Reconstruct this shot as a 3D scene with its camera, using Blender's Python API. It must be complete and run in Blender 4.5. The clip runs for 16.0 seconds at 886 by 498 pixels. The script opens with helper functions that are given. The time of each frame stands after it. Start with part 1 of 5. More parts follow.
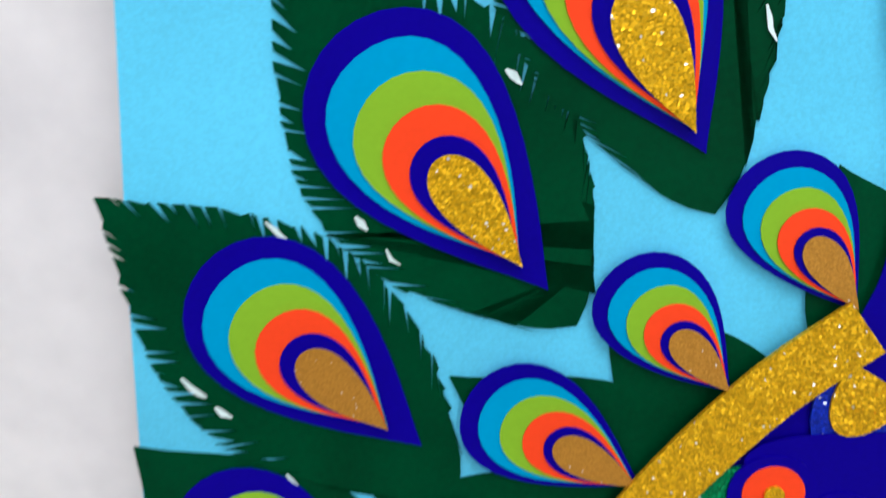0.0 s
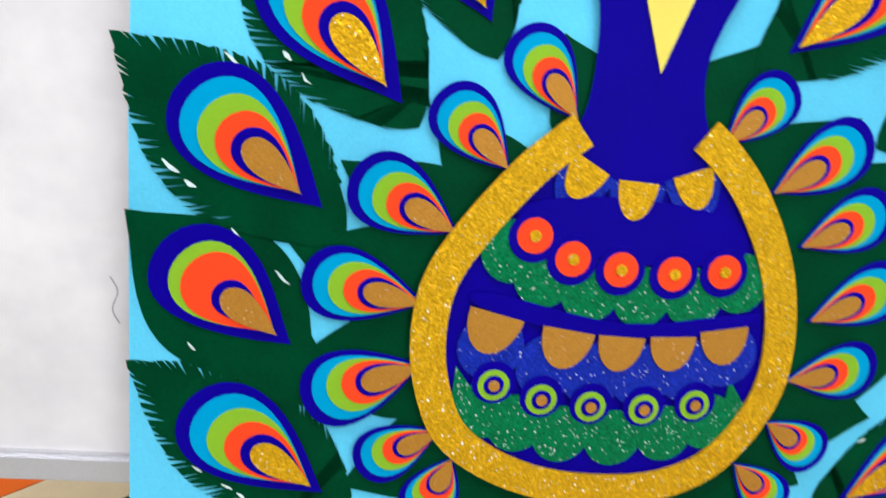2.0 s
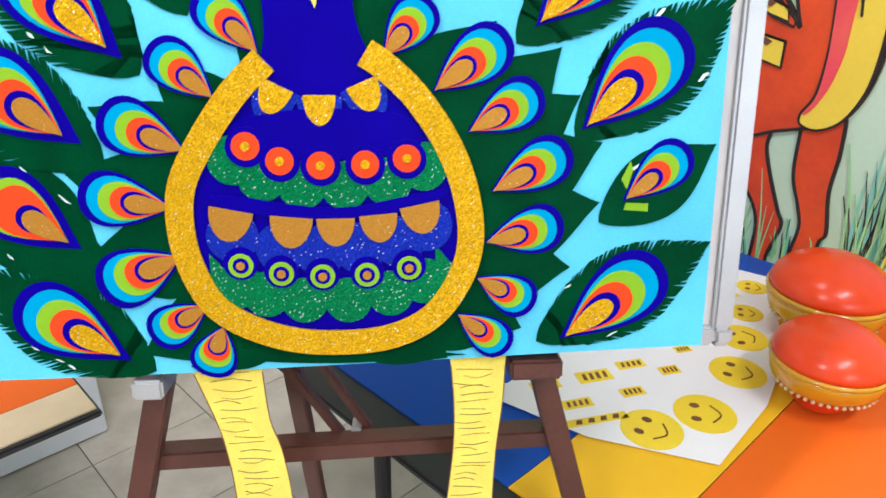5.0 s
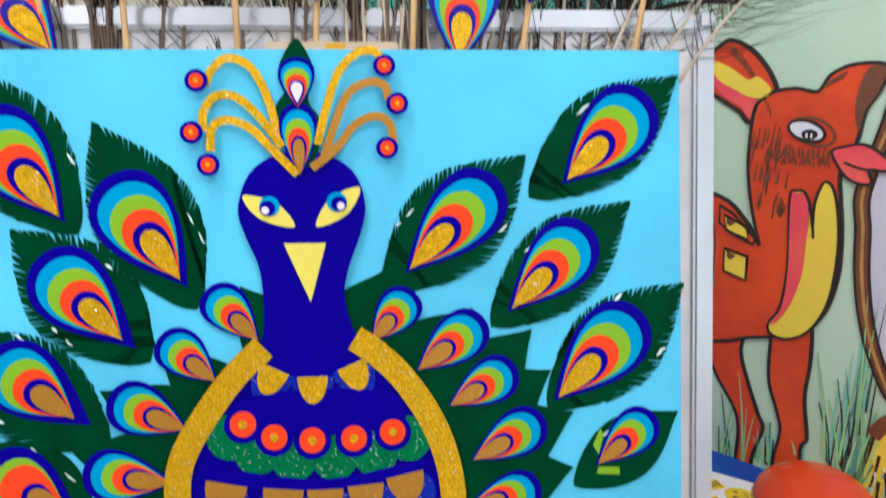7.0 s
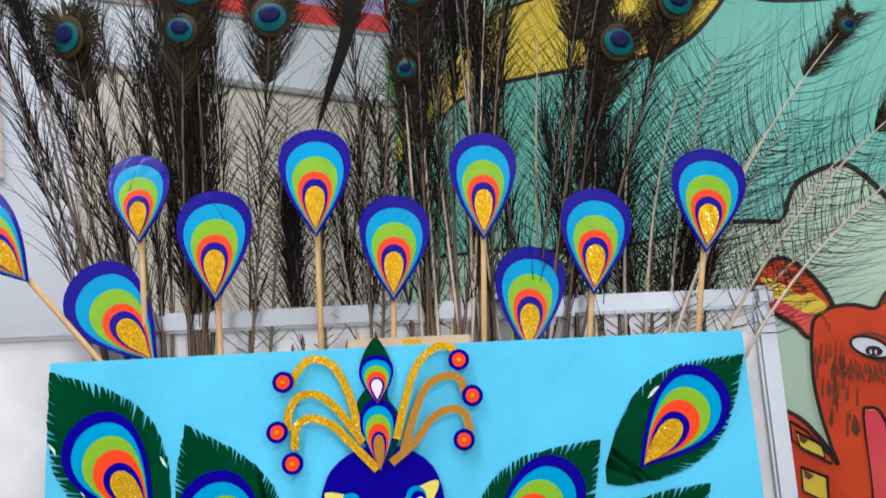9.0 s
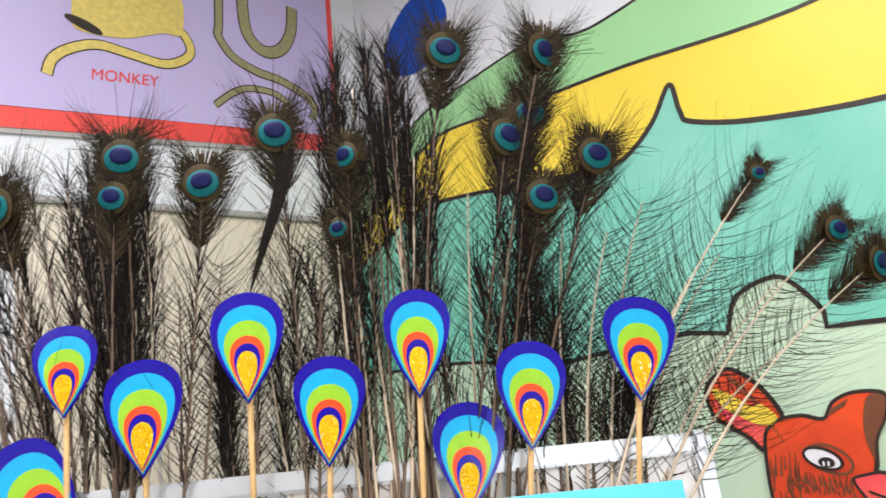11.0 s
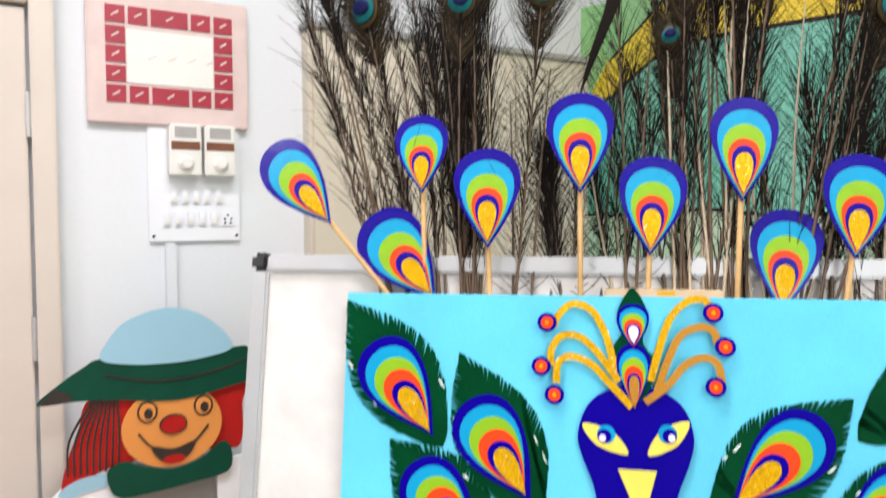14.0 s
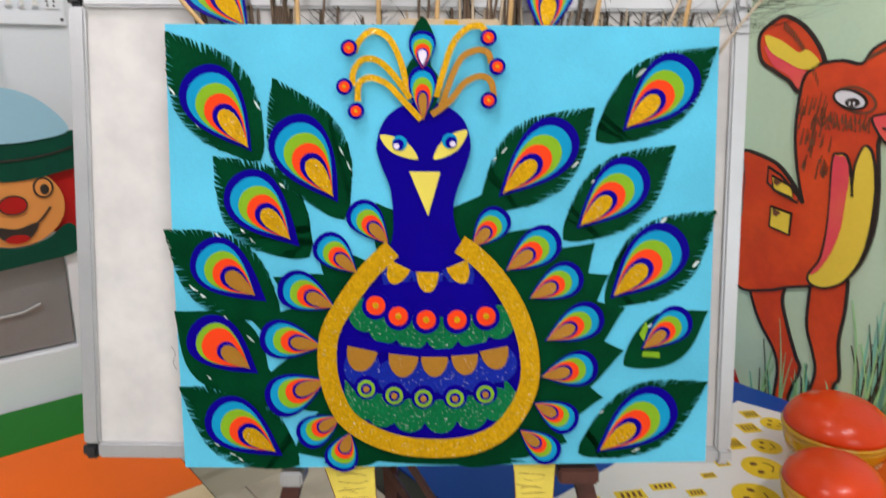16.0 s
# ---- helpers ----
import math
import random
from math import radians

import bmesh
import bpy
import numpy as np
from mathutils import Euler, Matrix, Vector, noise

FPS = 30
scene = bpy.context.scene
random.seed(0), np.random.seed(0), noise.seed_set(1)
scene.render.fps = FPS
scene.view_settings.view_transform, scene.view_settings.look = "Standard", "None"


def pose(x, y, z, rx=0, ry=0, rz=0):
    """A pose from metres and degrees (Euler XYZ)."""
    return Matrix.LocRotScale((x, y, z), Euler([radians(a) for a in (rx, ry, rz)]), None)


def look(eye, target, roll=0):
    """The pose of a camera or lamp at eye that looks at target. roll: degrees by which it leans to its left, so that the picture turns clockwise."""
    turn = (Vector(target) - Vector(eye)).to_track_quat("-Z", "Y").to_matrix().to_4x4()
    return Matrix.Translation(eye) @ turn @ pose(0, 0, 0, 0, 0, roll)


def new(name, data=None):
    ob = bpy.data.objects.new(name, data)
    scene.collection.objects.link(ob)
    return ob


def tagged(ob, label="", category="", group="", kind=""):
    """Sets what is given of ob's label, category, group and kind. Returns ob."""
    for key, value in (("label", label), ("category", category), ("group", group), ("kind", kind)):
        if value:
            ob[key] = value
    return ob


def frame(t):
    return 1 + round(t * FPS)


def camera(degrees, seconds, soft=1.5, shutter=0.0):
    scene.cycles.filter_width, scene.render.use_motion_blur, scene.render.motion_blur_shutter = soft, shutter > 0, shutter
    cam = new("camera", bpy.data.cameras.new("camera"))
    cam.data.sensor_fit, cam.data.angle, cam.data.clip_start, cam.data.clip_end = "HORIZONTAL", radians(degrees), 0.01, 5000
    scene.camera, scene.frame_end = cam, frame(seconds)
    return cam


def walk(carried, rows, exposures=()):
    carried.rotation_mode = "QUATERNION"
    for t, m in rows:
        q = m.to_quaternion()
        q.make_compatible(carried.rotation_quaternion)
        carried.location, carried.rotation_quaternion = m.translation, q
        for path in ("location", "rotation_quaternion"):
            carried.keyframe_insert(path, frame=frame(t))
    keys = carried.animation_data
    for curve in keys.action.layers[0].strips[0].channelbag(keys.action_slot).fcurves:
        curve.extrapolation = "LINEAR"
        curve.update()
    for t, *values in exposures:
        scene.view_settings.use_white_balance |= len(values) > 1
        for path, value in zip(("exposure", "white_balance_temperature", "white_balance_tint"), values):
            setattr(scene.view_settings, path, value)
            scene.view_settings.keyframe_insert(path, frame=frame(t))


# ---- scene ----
cam = camera(63.4, 16.0, soft=1.5, shutter=0.5)
# The whiteboard leans back by ten degrees; the path is given in the board's own frame.
LEAN = Matrix.Translation((0, 0, 1.4)) @ pose(0, 0, 0, -10) @ Matrix.Translation((0, 0, -1.4))
PATH = [
    (0, (-0.225, -0.272, 1.204), (-0.253, 1.655, 0.668), 4.9),
    (0.5, (-0.227, -0.307, 1.192), (-0.309, 1.6, 0.593), 6.0),
    (1, (-0.224, -0.336, 1.172), (-0.128, 1.572, 0.581), 7.4),
    (1.5, (-0.239, -0.421, 1.155), (-0.021, 1.498, 0.634), 8.8),
    (2, (-0.232, -0.477, 1.134), (0.114, 1.44, 0.681), 7.8),
    (2.5, (-0.196, -0.513, 1.105), (0.188, 1.378, 0.581), 7.0),
    (3, (-0.148, -0.538, 1.106), (0.159, 1.362, 0.56), 3.7),
    (3.2, (-0.129, -0.548, 1.111), (0.169, 1.342, 0.53), 2.5),
    (5.3, (0.072, -0.679, 1.132), (0.196, 1.254, 0.633), -0.3),
    (5.5, (0.082, -0.679, 1.143), (0.217, 1.263, 0.683), -0.7),
    (6, (0.087, -0.686, 1.18), (0.268, 1.284, 0.886), -1.1),
    (6.5, (0.071, -0.701, 1.209), (0.257, 1.279, 0.996), -0.7),
    (7, (0.058, -0.717, 1.245), (0.218, 1.274, 1.141), -0.8),
    (7.5, (0.049, -0.728, 1.287), (0.21, 1.265, 1.338), -1.8),
    (8, (0.043, -0.736, 1.319), (0.178, 1.25, 1.508), -2.9),
    (8.5, (0.035, -0.749, 1.35), (0.119, 1.225, 1.661), -2.9),
    (9, (0.03, -0.751, 1.364), (0.081, 1.214, 1.733), -2.7),
    (9.5, (0.032, -0.754, 1.396), (0.083, 1.192, 1.854), -3.4),
    (10, (0.03, -0.765, 1.423), (0.076, 1.152, 1.994), -3.0),
    (10.2, (0.033, -0.768, 1.43), (0.098, 1.134, 2.045), -3.3),
    (12.3, (0.111, -0.775, 1.427), (0.367, 1.12, 2.012), -8.5),
    (12.5, (0.096, -0.772, 1.423), (0.273, 1.137, 1.991), -6.9),
    (13, (0.03, -0.772, 1.416), (-0.025, 1.162, 1.923), -3.2),
    (13.5, (-0.035, -0.794, 1.4), (-0.33, 1.14, 1.812), 0.1),
    (14, (-0.088, -0.833, 1.352), (-0.451, 1.118, 1.598), 1.7),
    (14.5, (-0.076, -0.859, 1.299), (-0.381, 1.114, 1.417), 3.7),
    (15, (-0.053, -0.89, 1.266), (-0.222, 1.102, 1.322), 3.5),
    (15.5, (-0.03, -0.92, 1.231), (-0.082, 1.078, 1.172), 1.4),
    (16, (0.005, -0.949, 1.198), (0.003, 1.043, 1.022), 0.5),
]
EXPOSE = [(0.0, -0.48, 5950, 10), (1.0, -0.40, 5900, 10), (2.0, -0.22, 6050, 10), (3.2, 0.12, 6200, 10), (5.5, 0.10, 5900, 10), (6.0, -0.15, 5800, 10), (7.0, -0.36, 5880, 10), (7.5, -0.5, 5880, 10), (8.5, -0.58, 5850, 10), (9.0, -0.5, 5850, 10), (10.2, 0.05, 6150, 10), (12.5, 0.1, 6550, 10), (13.5, -0.03, 6540, 10), (14.0, -0.05, 6530, 10), (14.5, -0.6, 6520, 10), (15.0, -0.76, 6510, 10), (15.5, -0.64, 6500, 10), (16.0, -0.55, 6500, 10)]
walk(cam, [(t, LEAN @ look(eye, target, roll)) for t, eye, target, roll in PATH], EXPOSE)

# ---- world and lights ----
world = bpy.data.worlds.new("world")
scene.world = world
world.use_nodes = True
world.node_tree.nodes["Background"].inputs[0].default_value = (0.75, 0.85, 1.0, 1)
world.node_tree.nodes["Background"].inputs[1].default_value = 0.3
scene.view_settings.exposure = 0.0

# Frames of reference: board face, the two walls that meet in a corner behind it.
BOARD = Matrix.Translation((0, 0, 1.4)) @ pose(0, 0, 0, -10)
YAW = radians(40)
UL, NL = Vector((math.cos(YAW), math.sin(YAW), 0)), Vector((-math.sin(YAW), math.cos(YAW), 0))
UR, NR = Vector((math.sin(YAW), -math.cos(YAW), 0)), Vector((math.cos(YAW), math.sin(YAW), 0))
DL, DR = 1.30, 1.12
ROOM = 5.2          # length of both walls
CEIL = 3.0


def basis(x, y, o):
    z = Vector((0, 0, 1))
    return Matrix(((x[0], y[0], z[0], o[0]), (x[1], y[1], z[1], o[1]), (x[2], y[2], z[2], o[2]), (0, 0, 0, 1)))


LEFT = basis(UL, NL, NL * DL)       # x along the wall, -y into the room
RIGHT = basis(UR, NR, NR * DR + UR * 0.009)
ROOMM = basis(UL, NL, Vector((0, 0, 0)))    # floor frame: x towards the mural wall, y towards the switch wall


def area_lamp(name, local, size_x, size_y, power, colour, rot=(0, 0, 0)):
    d = bpy.data.lights.new(name, "AREA")
    d.shape, d.size, d.size_y, d.energy, d.color = "RECTANGLE", size_x, size_y, power, colour
    ob = new(name, d)
    ob.matrix_world = ROOMM @ pose(*local, *rot)
    return ob


LAMP = (1.0, 0.955, 0.985)
area_lamp("tube_lamp", (-0.55, 0.0, CEIL - 0.10), 1.2, 0.12, 35, LAMP)
area_lamp("tube_lamp", (-0.2, -1.6, CEIL - 0.10), 1.2, 0.12, 35, LAMP)
area_lamp("tube_lamp", (-2.4, -0.6, CEIL - 0.10), 1.2, 0.12, 35, LAMP)
# Cool fill lamp added in front of the solid wall; no window there.
area_lamp("fill_lamp", (-1.6, DL - ROOM + 0.12, 1.7), 1.6, 1.3, 30, (0.92, 0.96, 1.0), (-90, 0, 180))


# ---- materials ----
def shader(name, colour, rough=0.5, metal=0.0, vary=0.10, scale=25.0, fine=400.0, bump=0.05, spec=0.5, coat=0.0, random_tone=0.0, second=None, mix_scale=4.0):
    m = bpy.data.materials.new(name)
    m.use_nodes = True
    n, l = m.node_tree.nodes, m.node_tree.links
    p = n["Principled BSDF"]
    p.inputs["Roughness"].default_value, p.inputs["Metallic"].default_value = rough, metal
    p.inputs["Specular IOR Level"].default_value, p.inputs["Coat Weight"].default_value = spec, coat
    p.inputs["Coat Roughness"].default_value = 0.12
    tc = n.new("ShaderNodeTexCoord")
    a, b = n.new("ShaderNodeTexNoise"), n.new("ShaderNodeTexNoise")
    a.inputs["Scale"].default_value, a.inputs["Detail"].default_value = scale, 4
    b.inputs["Scale"].default_value, b.inputs["Detail"].default_value = fine, 2
    for t in (a, b):
        l.new(tc.outputs["Object"], t.inputs["Vector"])
    add = n.new("ShaderNodeMath")
    add.operation = "MULTIPLY_ADD"
    l.new(b.outputs["Fac"], add.inputs[0])
    add.inputs[1].default_value = 0.5
    l.new(a.outputs["Fac"], add.inputs[2])
    ramp = n.new("ShaderNodeMapRange")
    ramp.inputs["From Min"].default_value, ramp.inputs["From Max"].default_value = 0.45, 1.05
    ramp.inputs["To Min"].default_value, ramp.inputs["To Max"].default_value = 1 - vary, 1 + vary
    l.new(add.outputs[0], ramp.inputs["Value"])
    hsv = n.new("ShaderNodeHueSaturation")
    hsv.inputs["Color"].default_value = (*colour, 1)
    if second:
        mx, big = n.new("ShaderNodeMix"), n.new("ShaderNodeTexNoise")
        mx.data_type = "RGBA"
        big.inputs["Scale"].default_value, big.inputs["Detail"].default_value = mix_scale, 5
        l.new(tc.outputs["Object"], big.inputs["Vector"])
        st = n.new("ShaderNodeMapRange")
        st.inputs["From Min"].default_value, st.inputs["From Max"].default_value = 0.4, 0.65
        l.new(big.outputs["Fac"], st.inputs["Value"])
        l.new(st.outputs[0], mx.inputs["Factor"])
        mx.inputs["A"].default_value, mx.inputs["B"].default_value = (*colour, 1), (*second, 1)
        l.new(mx.outputs["Result"], hsv.inputs["Color"])
    value = ramp.outputs[0]
    if random_tone:
        oi, mr, mul = n.new("ShaderNodeObjectInfo"), n.new("ShaderNodeMapRange"), n.new("ShaderNodeMath")
        mr.inputs["To Min"].default_value, mr.inputs["To Max"].default_value = 1 - random_tone, 1 + random_tone
        l.new(oi.outputs["Random"], mr.inputs["Value"])
        mul.operation = "MULTIPLY"
        l.new(value, mul.inputs[0])
        l.new(mr.outputs[0], mul.inputs[1])
        value = mul.outputs[0]
    l.new(value, hsv.inputs["Value"])
    l.new(hsv.outputs[0], p.inputs["Base Color"])
    if bump:
        bp = n.new("ShaderNodeBump")
        bp.inputs["Strength"].default_value, bp.inputs["Distance"].default_value = bump, 0.004
        l.new(add.outputs[0], bp.inputs["Height"])
        l.new(bp.outputs[0], p.inputs["Normal"])
    return m


def glitter(name, colour, flake=1000.0, tilt=0.50, metal=0.45, rough=0.30, bright=0.10, spread=0.35):
    """Foam covered in tiny flakes, each tilted its own way; a few are bare mirrors."""
    m = bpy.data.materials.new(name)
    m.use_nodes = True
    n, l = m.node_tree.nodes, m.node_tree.links
    p = n["Principled BSDF"]
    p.inputs["Roughness"].default_value, p.inputs["Specular IOR Level"].default_value = rough, 0.15
    tc, v, geo = n.new("ShaderNodeTexCoord"), n.new("ShaderNodeTexVoronoi"), n.new("ShaderNodeNewGeometry")
    v.inputs["Scale"].default_value = flake
    l.new(tc.outputs["Object"], v.inputs["Vector"])
    sub, sc, ad, nm = (n.new("ShaderNodeVectorMath") for _ in range(4))
    sub.operation, sc.operation, ad.operation, nm.operation = "SUBTRACT", "SCALE", "ADD", "NORMALIZE"
    l.new(v.outputs["Color"], sub.inputs[0])
    sub.inputs[1].default_value = (0.5, 0.5, 0.5)
    l.new(sub.outputs[0], sc.inputs[0])
    sc.inputs["Scale"].default_value = tilt
    l.new(sc.outputs[0], ad.inputs[0])
    l.new(geo.outputs["Normal"], ad.inputs[1])
    l.new(ad.outputs[0], nm.inputs[0])
    l.new(nm.outputs[0], p.inputs["Normal"])
    sep, mr, hsv = n.new("ShaderNodeSeparateColor"), n.new("ShaderNodeMapRange"), n.new("ShaderNodeHueSaturation")
    l.new(v.outputs["Color"], sep.inputs[0])
    mr.inputs["To Min"].default_value, mr.inputs["To Max"].default_value = 1 - spread, 1 + spread
    l.new(sep.outputs[1], mr.inputs["Value"])
    hsv.inputs["Color"].default_value = (*colour, 1)
    l.new(mr.outputs[0], hsv.inputs["Value"])
    bare, mix, shine = n.new("ShaderNodeMath"), n.new("ShaderNodeMix"), n.new("ShaderNodeMapRange")
    bare.operation = "GREATER_THAN"
    bare.inputs[1].default_value = 1 - bright
    l.new(sep.outputs[2], bare.inputs[0])
    mix.data_type = "RGBA"
    l.new(bare.outputs[0], mix.inputs["Factor"])
    l.new(hsv.outputs[0], mix.inputs["A"])
    mix.inputs["B"].default_value = (*(0.35 * q + 0.55 for q in colour), 1)
    l.new(mix.outputs["Result"], p.inputs["Base Color"])
    shine.inputs["To Min"].default_value, shine.inputs["To Max"].default_value = metal, 1.0
    l.new(bare.outputs[0], shine.inputs["Value"])
    l.new(shine.outputs[0], p.inputs["Metallic"])
    return m


SKY = shader("sky_blue_chart_paper", (0.115, 0.56, 0.78), 0.65, vary=0.19, scale=6, fine=700, bump=0.04, spec=0.2)
DARK = shader("ultramarine_glazed_paper", (0.005, 0.0004, 0.25), 0.42, vary=0.10, scale=14, bump=0.02, spec=0.03)
CYAN = shader("turquoise_glazed_paper", (0.008, 0.31, 0.56), 0.42, vary=0.06, scale=14, bump=0.02, spec=0.03)
LIME = shader("leaf_green_glazed_paper", (0.24, 0.46, 0.022), 0.38, vary=0.06, scale=14, bump=0.02, spec=0.03)
ORANGE = shader("orange_red_glazed_paper", (0.93, 0.064, 0.014), 0.38, vary=0.06, scale=14, bump=0.02, spec=0.03)
GREEN = shader("bottle_green_glazed_paper", (0.0004, 0.047, 0.015), 0.42, vary=0.28, scale=22, bump=0.05, spec=0.03)
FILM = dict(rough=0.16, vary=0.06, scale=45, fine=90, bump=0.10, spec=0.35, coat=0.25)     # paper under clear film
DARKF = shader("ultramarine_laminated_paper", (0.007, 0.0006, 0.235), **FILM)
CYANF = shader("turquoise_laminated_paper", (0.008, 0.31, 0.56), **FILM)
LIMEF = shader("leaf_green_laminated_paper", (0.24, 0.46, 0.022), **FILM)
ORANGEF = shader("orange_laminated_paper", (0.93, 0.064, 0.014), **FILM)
YELLOW = shader("pale_yellow_paper", (0.80, 0.66, 0.09), 0.6, vary=0.05)
LEGPAPER = shader("yellow_crepe_paper", (0.85, 0.68, 0.10), 0.7, vary=0.12, scale=30, bump=0.2)
GOLD = glitter("gold_glitter_foam", (0.66, 0.36, 0.003), bright=0.013)
COPPER = glitter("bronze_glitter_foam", (0.46, 0.21, 0.025), flake=1500.0, tilt=0.25, metal=0.35, rough=0.4, bright=0.004, spread=0.16)
GREENGLIT = glitter("green_glitter_foam", (0.002, 0.17, 0.052), metal=0.35, bright=0.022)
BLUEGLIT = glitter("blue_glitter_foam", (0.006, 0.022, 0.36), metal=0.3, bright=0.012)
PEARL = shader("white_sequin", (0.85, 0.75, 0.9), 0.15, vary=0.03, spec=0.8)
TAPE_GLINT = shader("clear_tape_glint", (0.62, 0.75, 0.72), 0.12, vary=0.2, scale=80, spec=0.9)
FOAM = shader("white_foam_board", (0.80, 0.80, 0.80), 0.8, vary=0.05, scale=60, bump=0.1)
WHITEBOARD = shader("whiteboard_enamel", (0.76, 0.73, 0.70), 0.28, vary=0.07, scale=9, fine=60, bump=0.01, second=(0.675, 0.65, 0.63), mix_scale=16)
ALU = shader("brushed_aluminium", (0.60, 0.60, 0.61), 0.38, 0.75, vary=0.10, scale=12, fine=500, bump=0.04)
BLACKPL = shader("black_plastic", (0.02, 0.02, 0.022), 0.42, vary=0.2)
WOOD = shader("dark_brown_wood", (0.095, 0.028, 0.017), 0.45, vary=0.25, scale=18, fine=160, bump=0.15)
STICK = shader("bamboo_stick", (0.50, 0.31, 0.12), 0.6, vary=0.18, scale=50, bump=0.1)
CARD = shader("brown_cardboard", (0.52, 0.40, 0.26), 0.85, vary=0.06)
QUILLD = shader("brown_feather_quill", (0.12, 0.075, 0.045), 0.5, vary=0.2, scale=30)
QUILL = shader("pale_feather_quill", (0.52, 0.42, 0.30), 0.5, vary=0.2, scale=30)
BARB = shader("dark_feather_barb", (0.008, 0.005, 0.0035), 0.65, vary=0.35, scale=30, bump=0, spec=0.12)
BRONZE = shader("bronze_green_feather", (0.045, 0.030, 0.010), 0.55, metal=0.0, spec=0.15, vary=0.3, scale=80, bump=0)
TEALF = shader("turquoise_feather", (0.002, 0.095, 0.105), 0.5, metal=0.0, spec=0.15, vary=0.25, scale=120, bump=0)
INDIGOF = shader("indigo_feather", (0.003, 0.005, 0.05), 0.5, metal=0.0, spec=0.15, vary=0.25, scale=120, bump=0)
WALLW = shader("white_wall_paint", (0.74, 0.77, 0.80), 0.55, vary=0.03, scale=3, fine=90, bump=0.03, second=(0.70, 0.73, 0.77), mix_scale=1.5)
MINT = shader("pale_mint_wall_paint", (0.50, 0.70, 0.52), 0.5, vary=0.05, scale=4, fine=90, bump=0.03, second=(0.55, 0.71, 0.50), mix_scale=2.5)
TEALW = shader("teal_wall_paint", (0.17, 0.55, 0.42), 0.45, vary=0.06, scale=4, fine=90, bump=0.03, second=(0.25, 0.62, 0.50), mix_scale=3)
YELW = shader("yellow_wall_paint", (0.86, 0.66, 0.06), 0.45, vary=0.05, scale=4, fine=90, bump=0.03)
LGREENW = shader("light_green_wall_paint", (0.33, 0.64, 0.30), 0.45, vary=0.05, scale=4, fine=90, bump=0.03)
BLACKW = shader("dark_brown_line_paint", (0.022, 0.014, 0.010), 0.5, vary=0.3)
DEERW = shader("orange_red_wall_paint", (0.74, 0.075, 0.010), 0.45, vary=0.14, scale=9, fine=60, bump=0.03, second=(0.60, 0.048, 0.010), mix_scale=7)
PINKW = shader("pink_wall_paint", (0.82, 0.07, 0.10), 0.45, vary=0.08, second=(0.85, 0.12, 0.09), mix_scale=12)
BROWNW = shader("brown_wall_paint", (0.17, 0.06, 0.025), 0.5, vary=0.25)
OCHREW = shader("ochre_wall_paint", (0.45, 0.24, 0.05), 0.5, vary=0.2)
STONEW = shader("pale_grey_wall_paint", (0.60, 0.60, 0.68), 0.45, vary=0.06, scale=5, second=(0.52, 0.60, 0.66), mix_scale=4)
LILAC = shader("lilac_chart", (0.50, 0.43, 0.70), 0.4, vary=0.03, scale=4)
REDW = shader("red_chart_border", (0.78, 0.07, 0.06), 0.4, vary=0.06)
GREYW = shader("grey_edge", (0.38, 0.37, 0.36), 0.5, vary=0.1)
TAIL = shader("olive_print", (0.30, 0.28, 0.14), 0.5, vary=0.2, scale=60)
TAILY = shader("straw_print", (0.66, 0.52, 0.14), 0.5, vary=0.2, scale=60)
CREAM = shader("cream_laminate", (0.66, 0.60, 0.49), 0.42, vary=0.03, scale=4)
DOORP = shader("beige_door_paint", (0.64, 0.57, 0.50), 0.45, vary=0.04, scale=5)
PINKBOARD = shader("pale_pink_board", (0.68, 0.54, 0.51), 0.45, vary=0.08)
MAROON = shader("maroon_paper", (0.36, 0.018, 0.04), 0.45, vary=0.1)
SWITCH = shader("ivory_plastic", (0.78, 0.77, 0.73), 0.35, vary=0.03)
MARBLE = shader("grey_marble_tile", (0.70, 0.63, 0.53), 0.22, vary=0.08, scale=6, fine=60, bump=0.01, random_tone=0.05, second=(0.53, 0.47, 0.39), mix_scale=7)
GROUT = shader("grey_grout", (0.28, 0.26, 0.23), 0.8, vary=0.1)
CEILP = shader("ceiling_paint", (0.80, 0.80, 0.78), 0.8, vary=0.02)
CLOTH = shader("white_printed_sheet", (0.88, 0.87, 0.88), 0.45, vary=0.03, scale=6, bump=0.02)
EMOJI = shader("yellow_print", (0.90, 0.66, 0.03), 0.4, vary=0.06)
TBLUE = shader("blue_tabletop", (0.012, 0.075, 0.42), 0.3, vary=0.05, scale=5, bump=0.01, spec=0.15)
TYEL = shader("yellow_tabletop", (0.90, 0.52, 0.02), 0.3, vary=0.04, scale=5, bump=0.01, spec=0.15)
TORA = shader("orange_tabletop", (0.80, 0.14, 0.012), 0.45, vary=0.04, scale=5, bump=0.01, spec=0.15)
TGRE = shader("green_tabletop", (0.006, 0.15, 0.008), 0.45, vary=0.05, scale=5, bump=0.01, spec=0.15)
TCREAM = shader("birch_edge", (0.70, 0.56, 0.34), 0.5, vary=0.08, scale=18)
LACQ = shader("red_orange_lacquer", (0.78, 0.062, 0.010), 0.26, vary=0.08, scale=12, spec=0.35, coat=0.12, bump=0.01)
OCHRE = shader("ochre_lacquer", (0.62, 0.34, 0.012), 0.2, vary=0.12, scale=30, coat=0.3, bump=0.03)
HATB = shader("light_blue_paint", (0.30, 0.53, 0.66), 0.5, vary=0.03, scale=6)
HATG = shader("dark_green_paint", (0.004, 0.060, 0.035), 0.4, vary=0.12, spec=0.15)
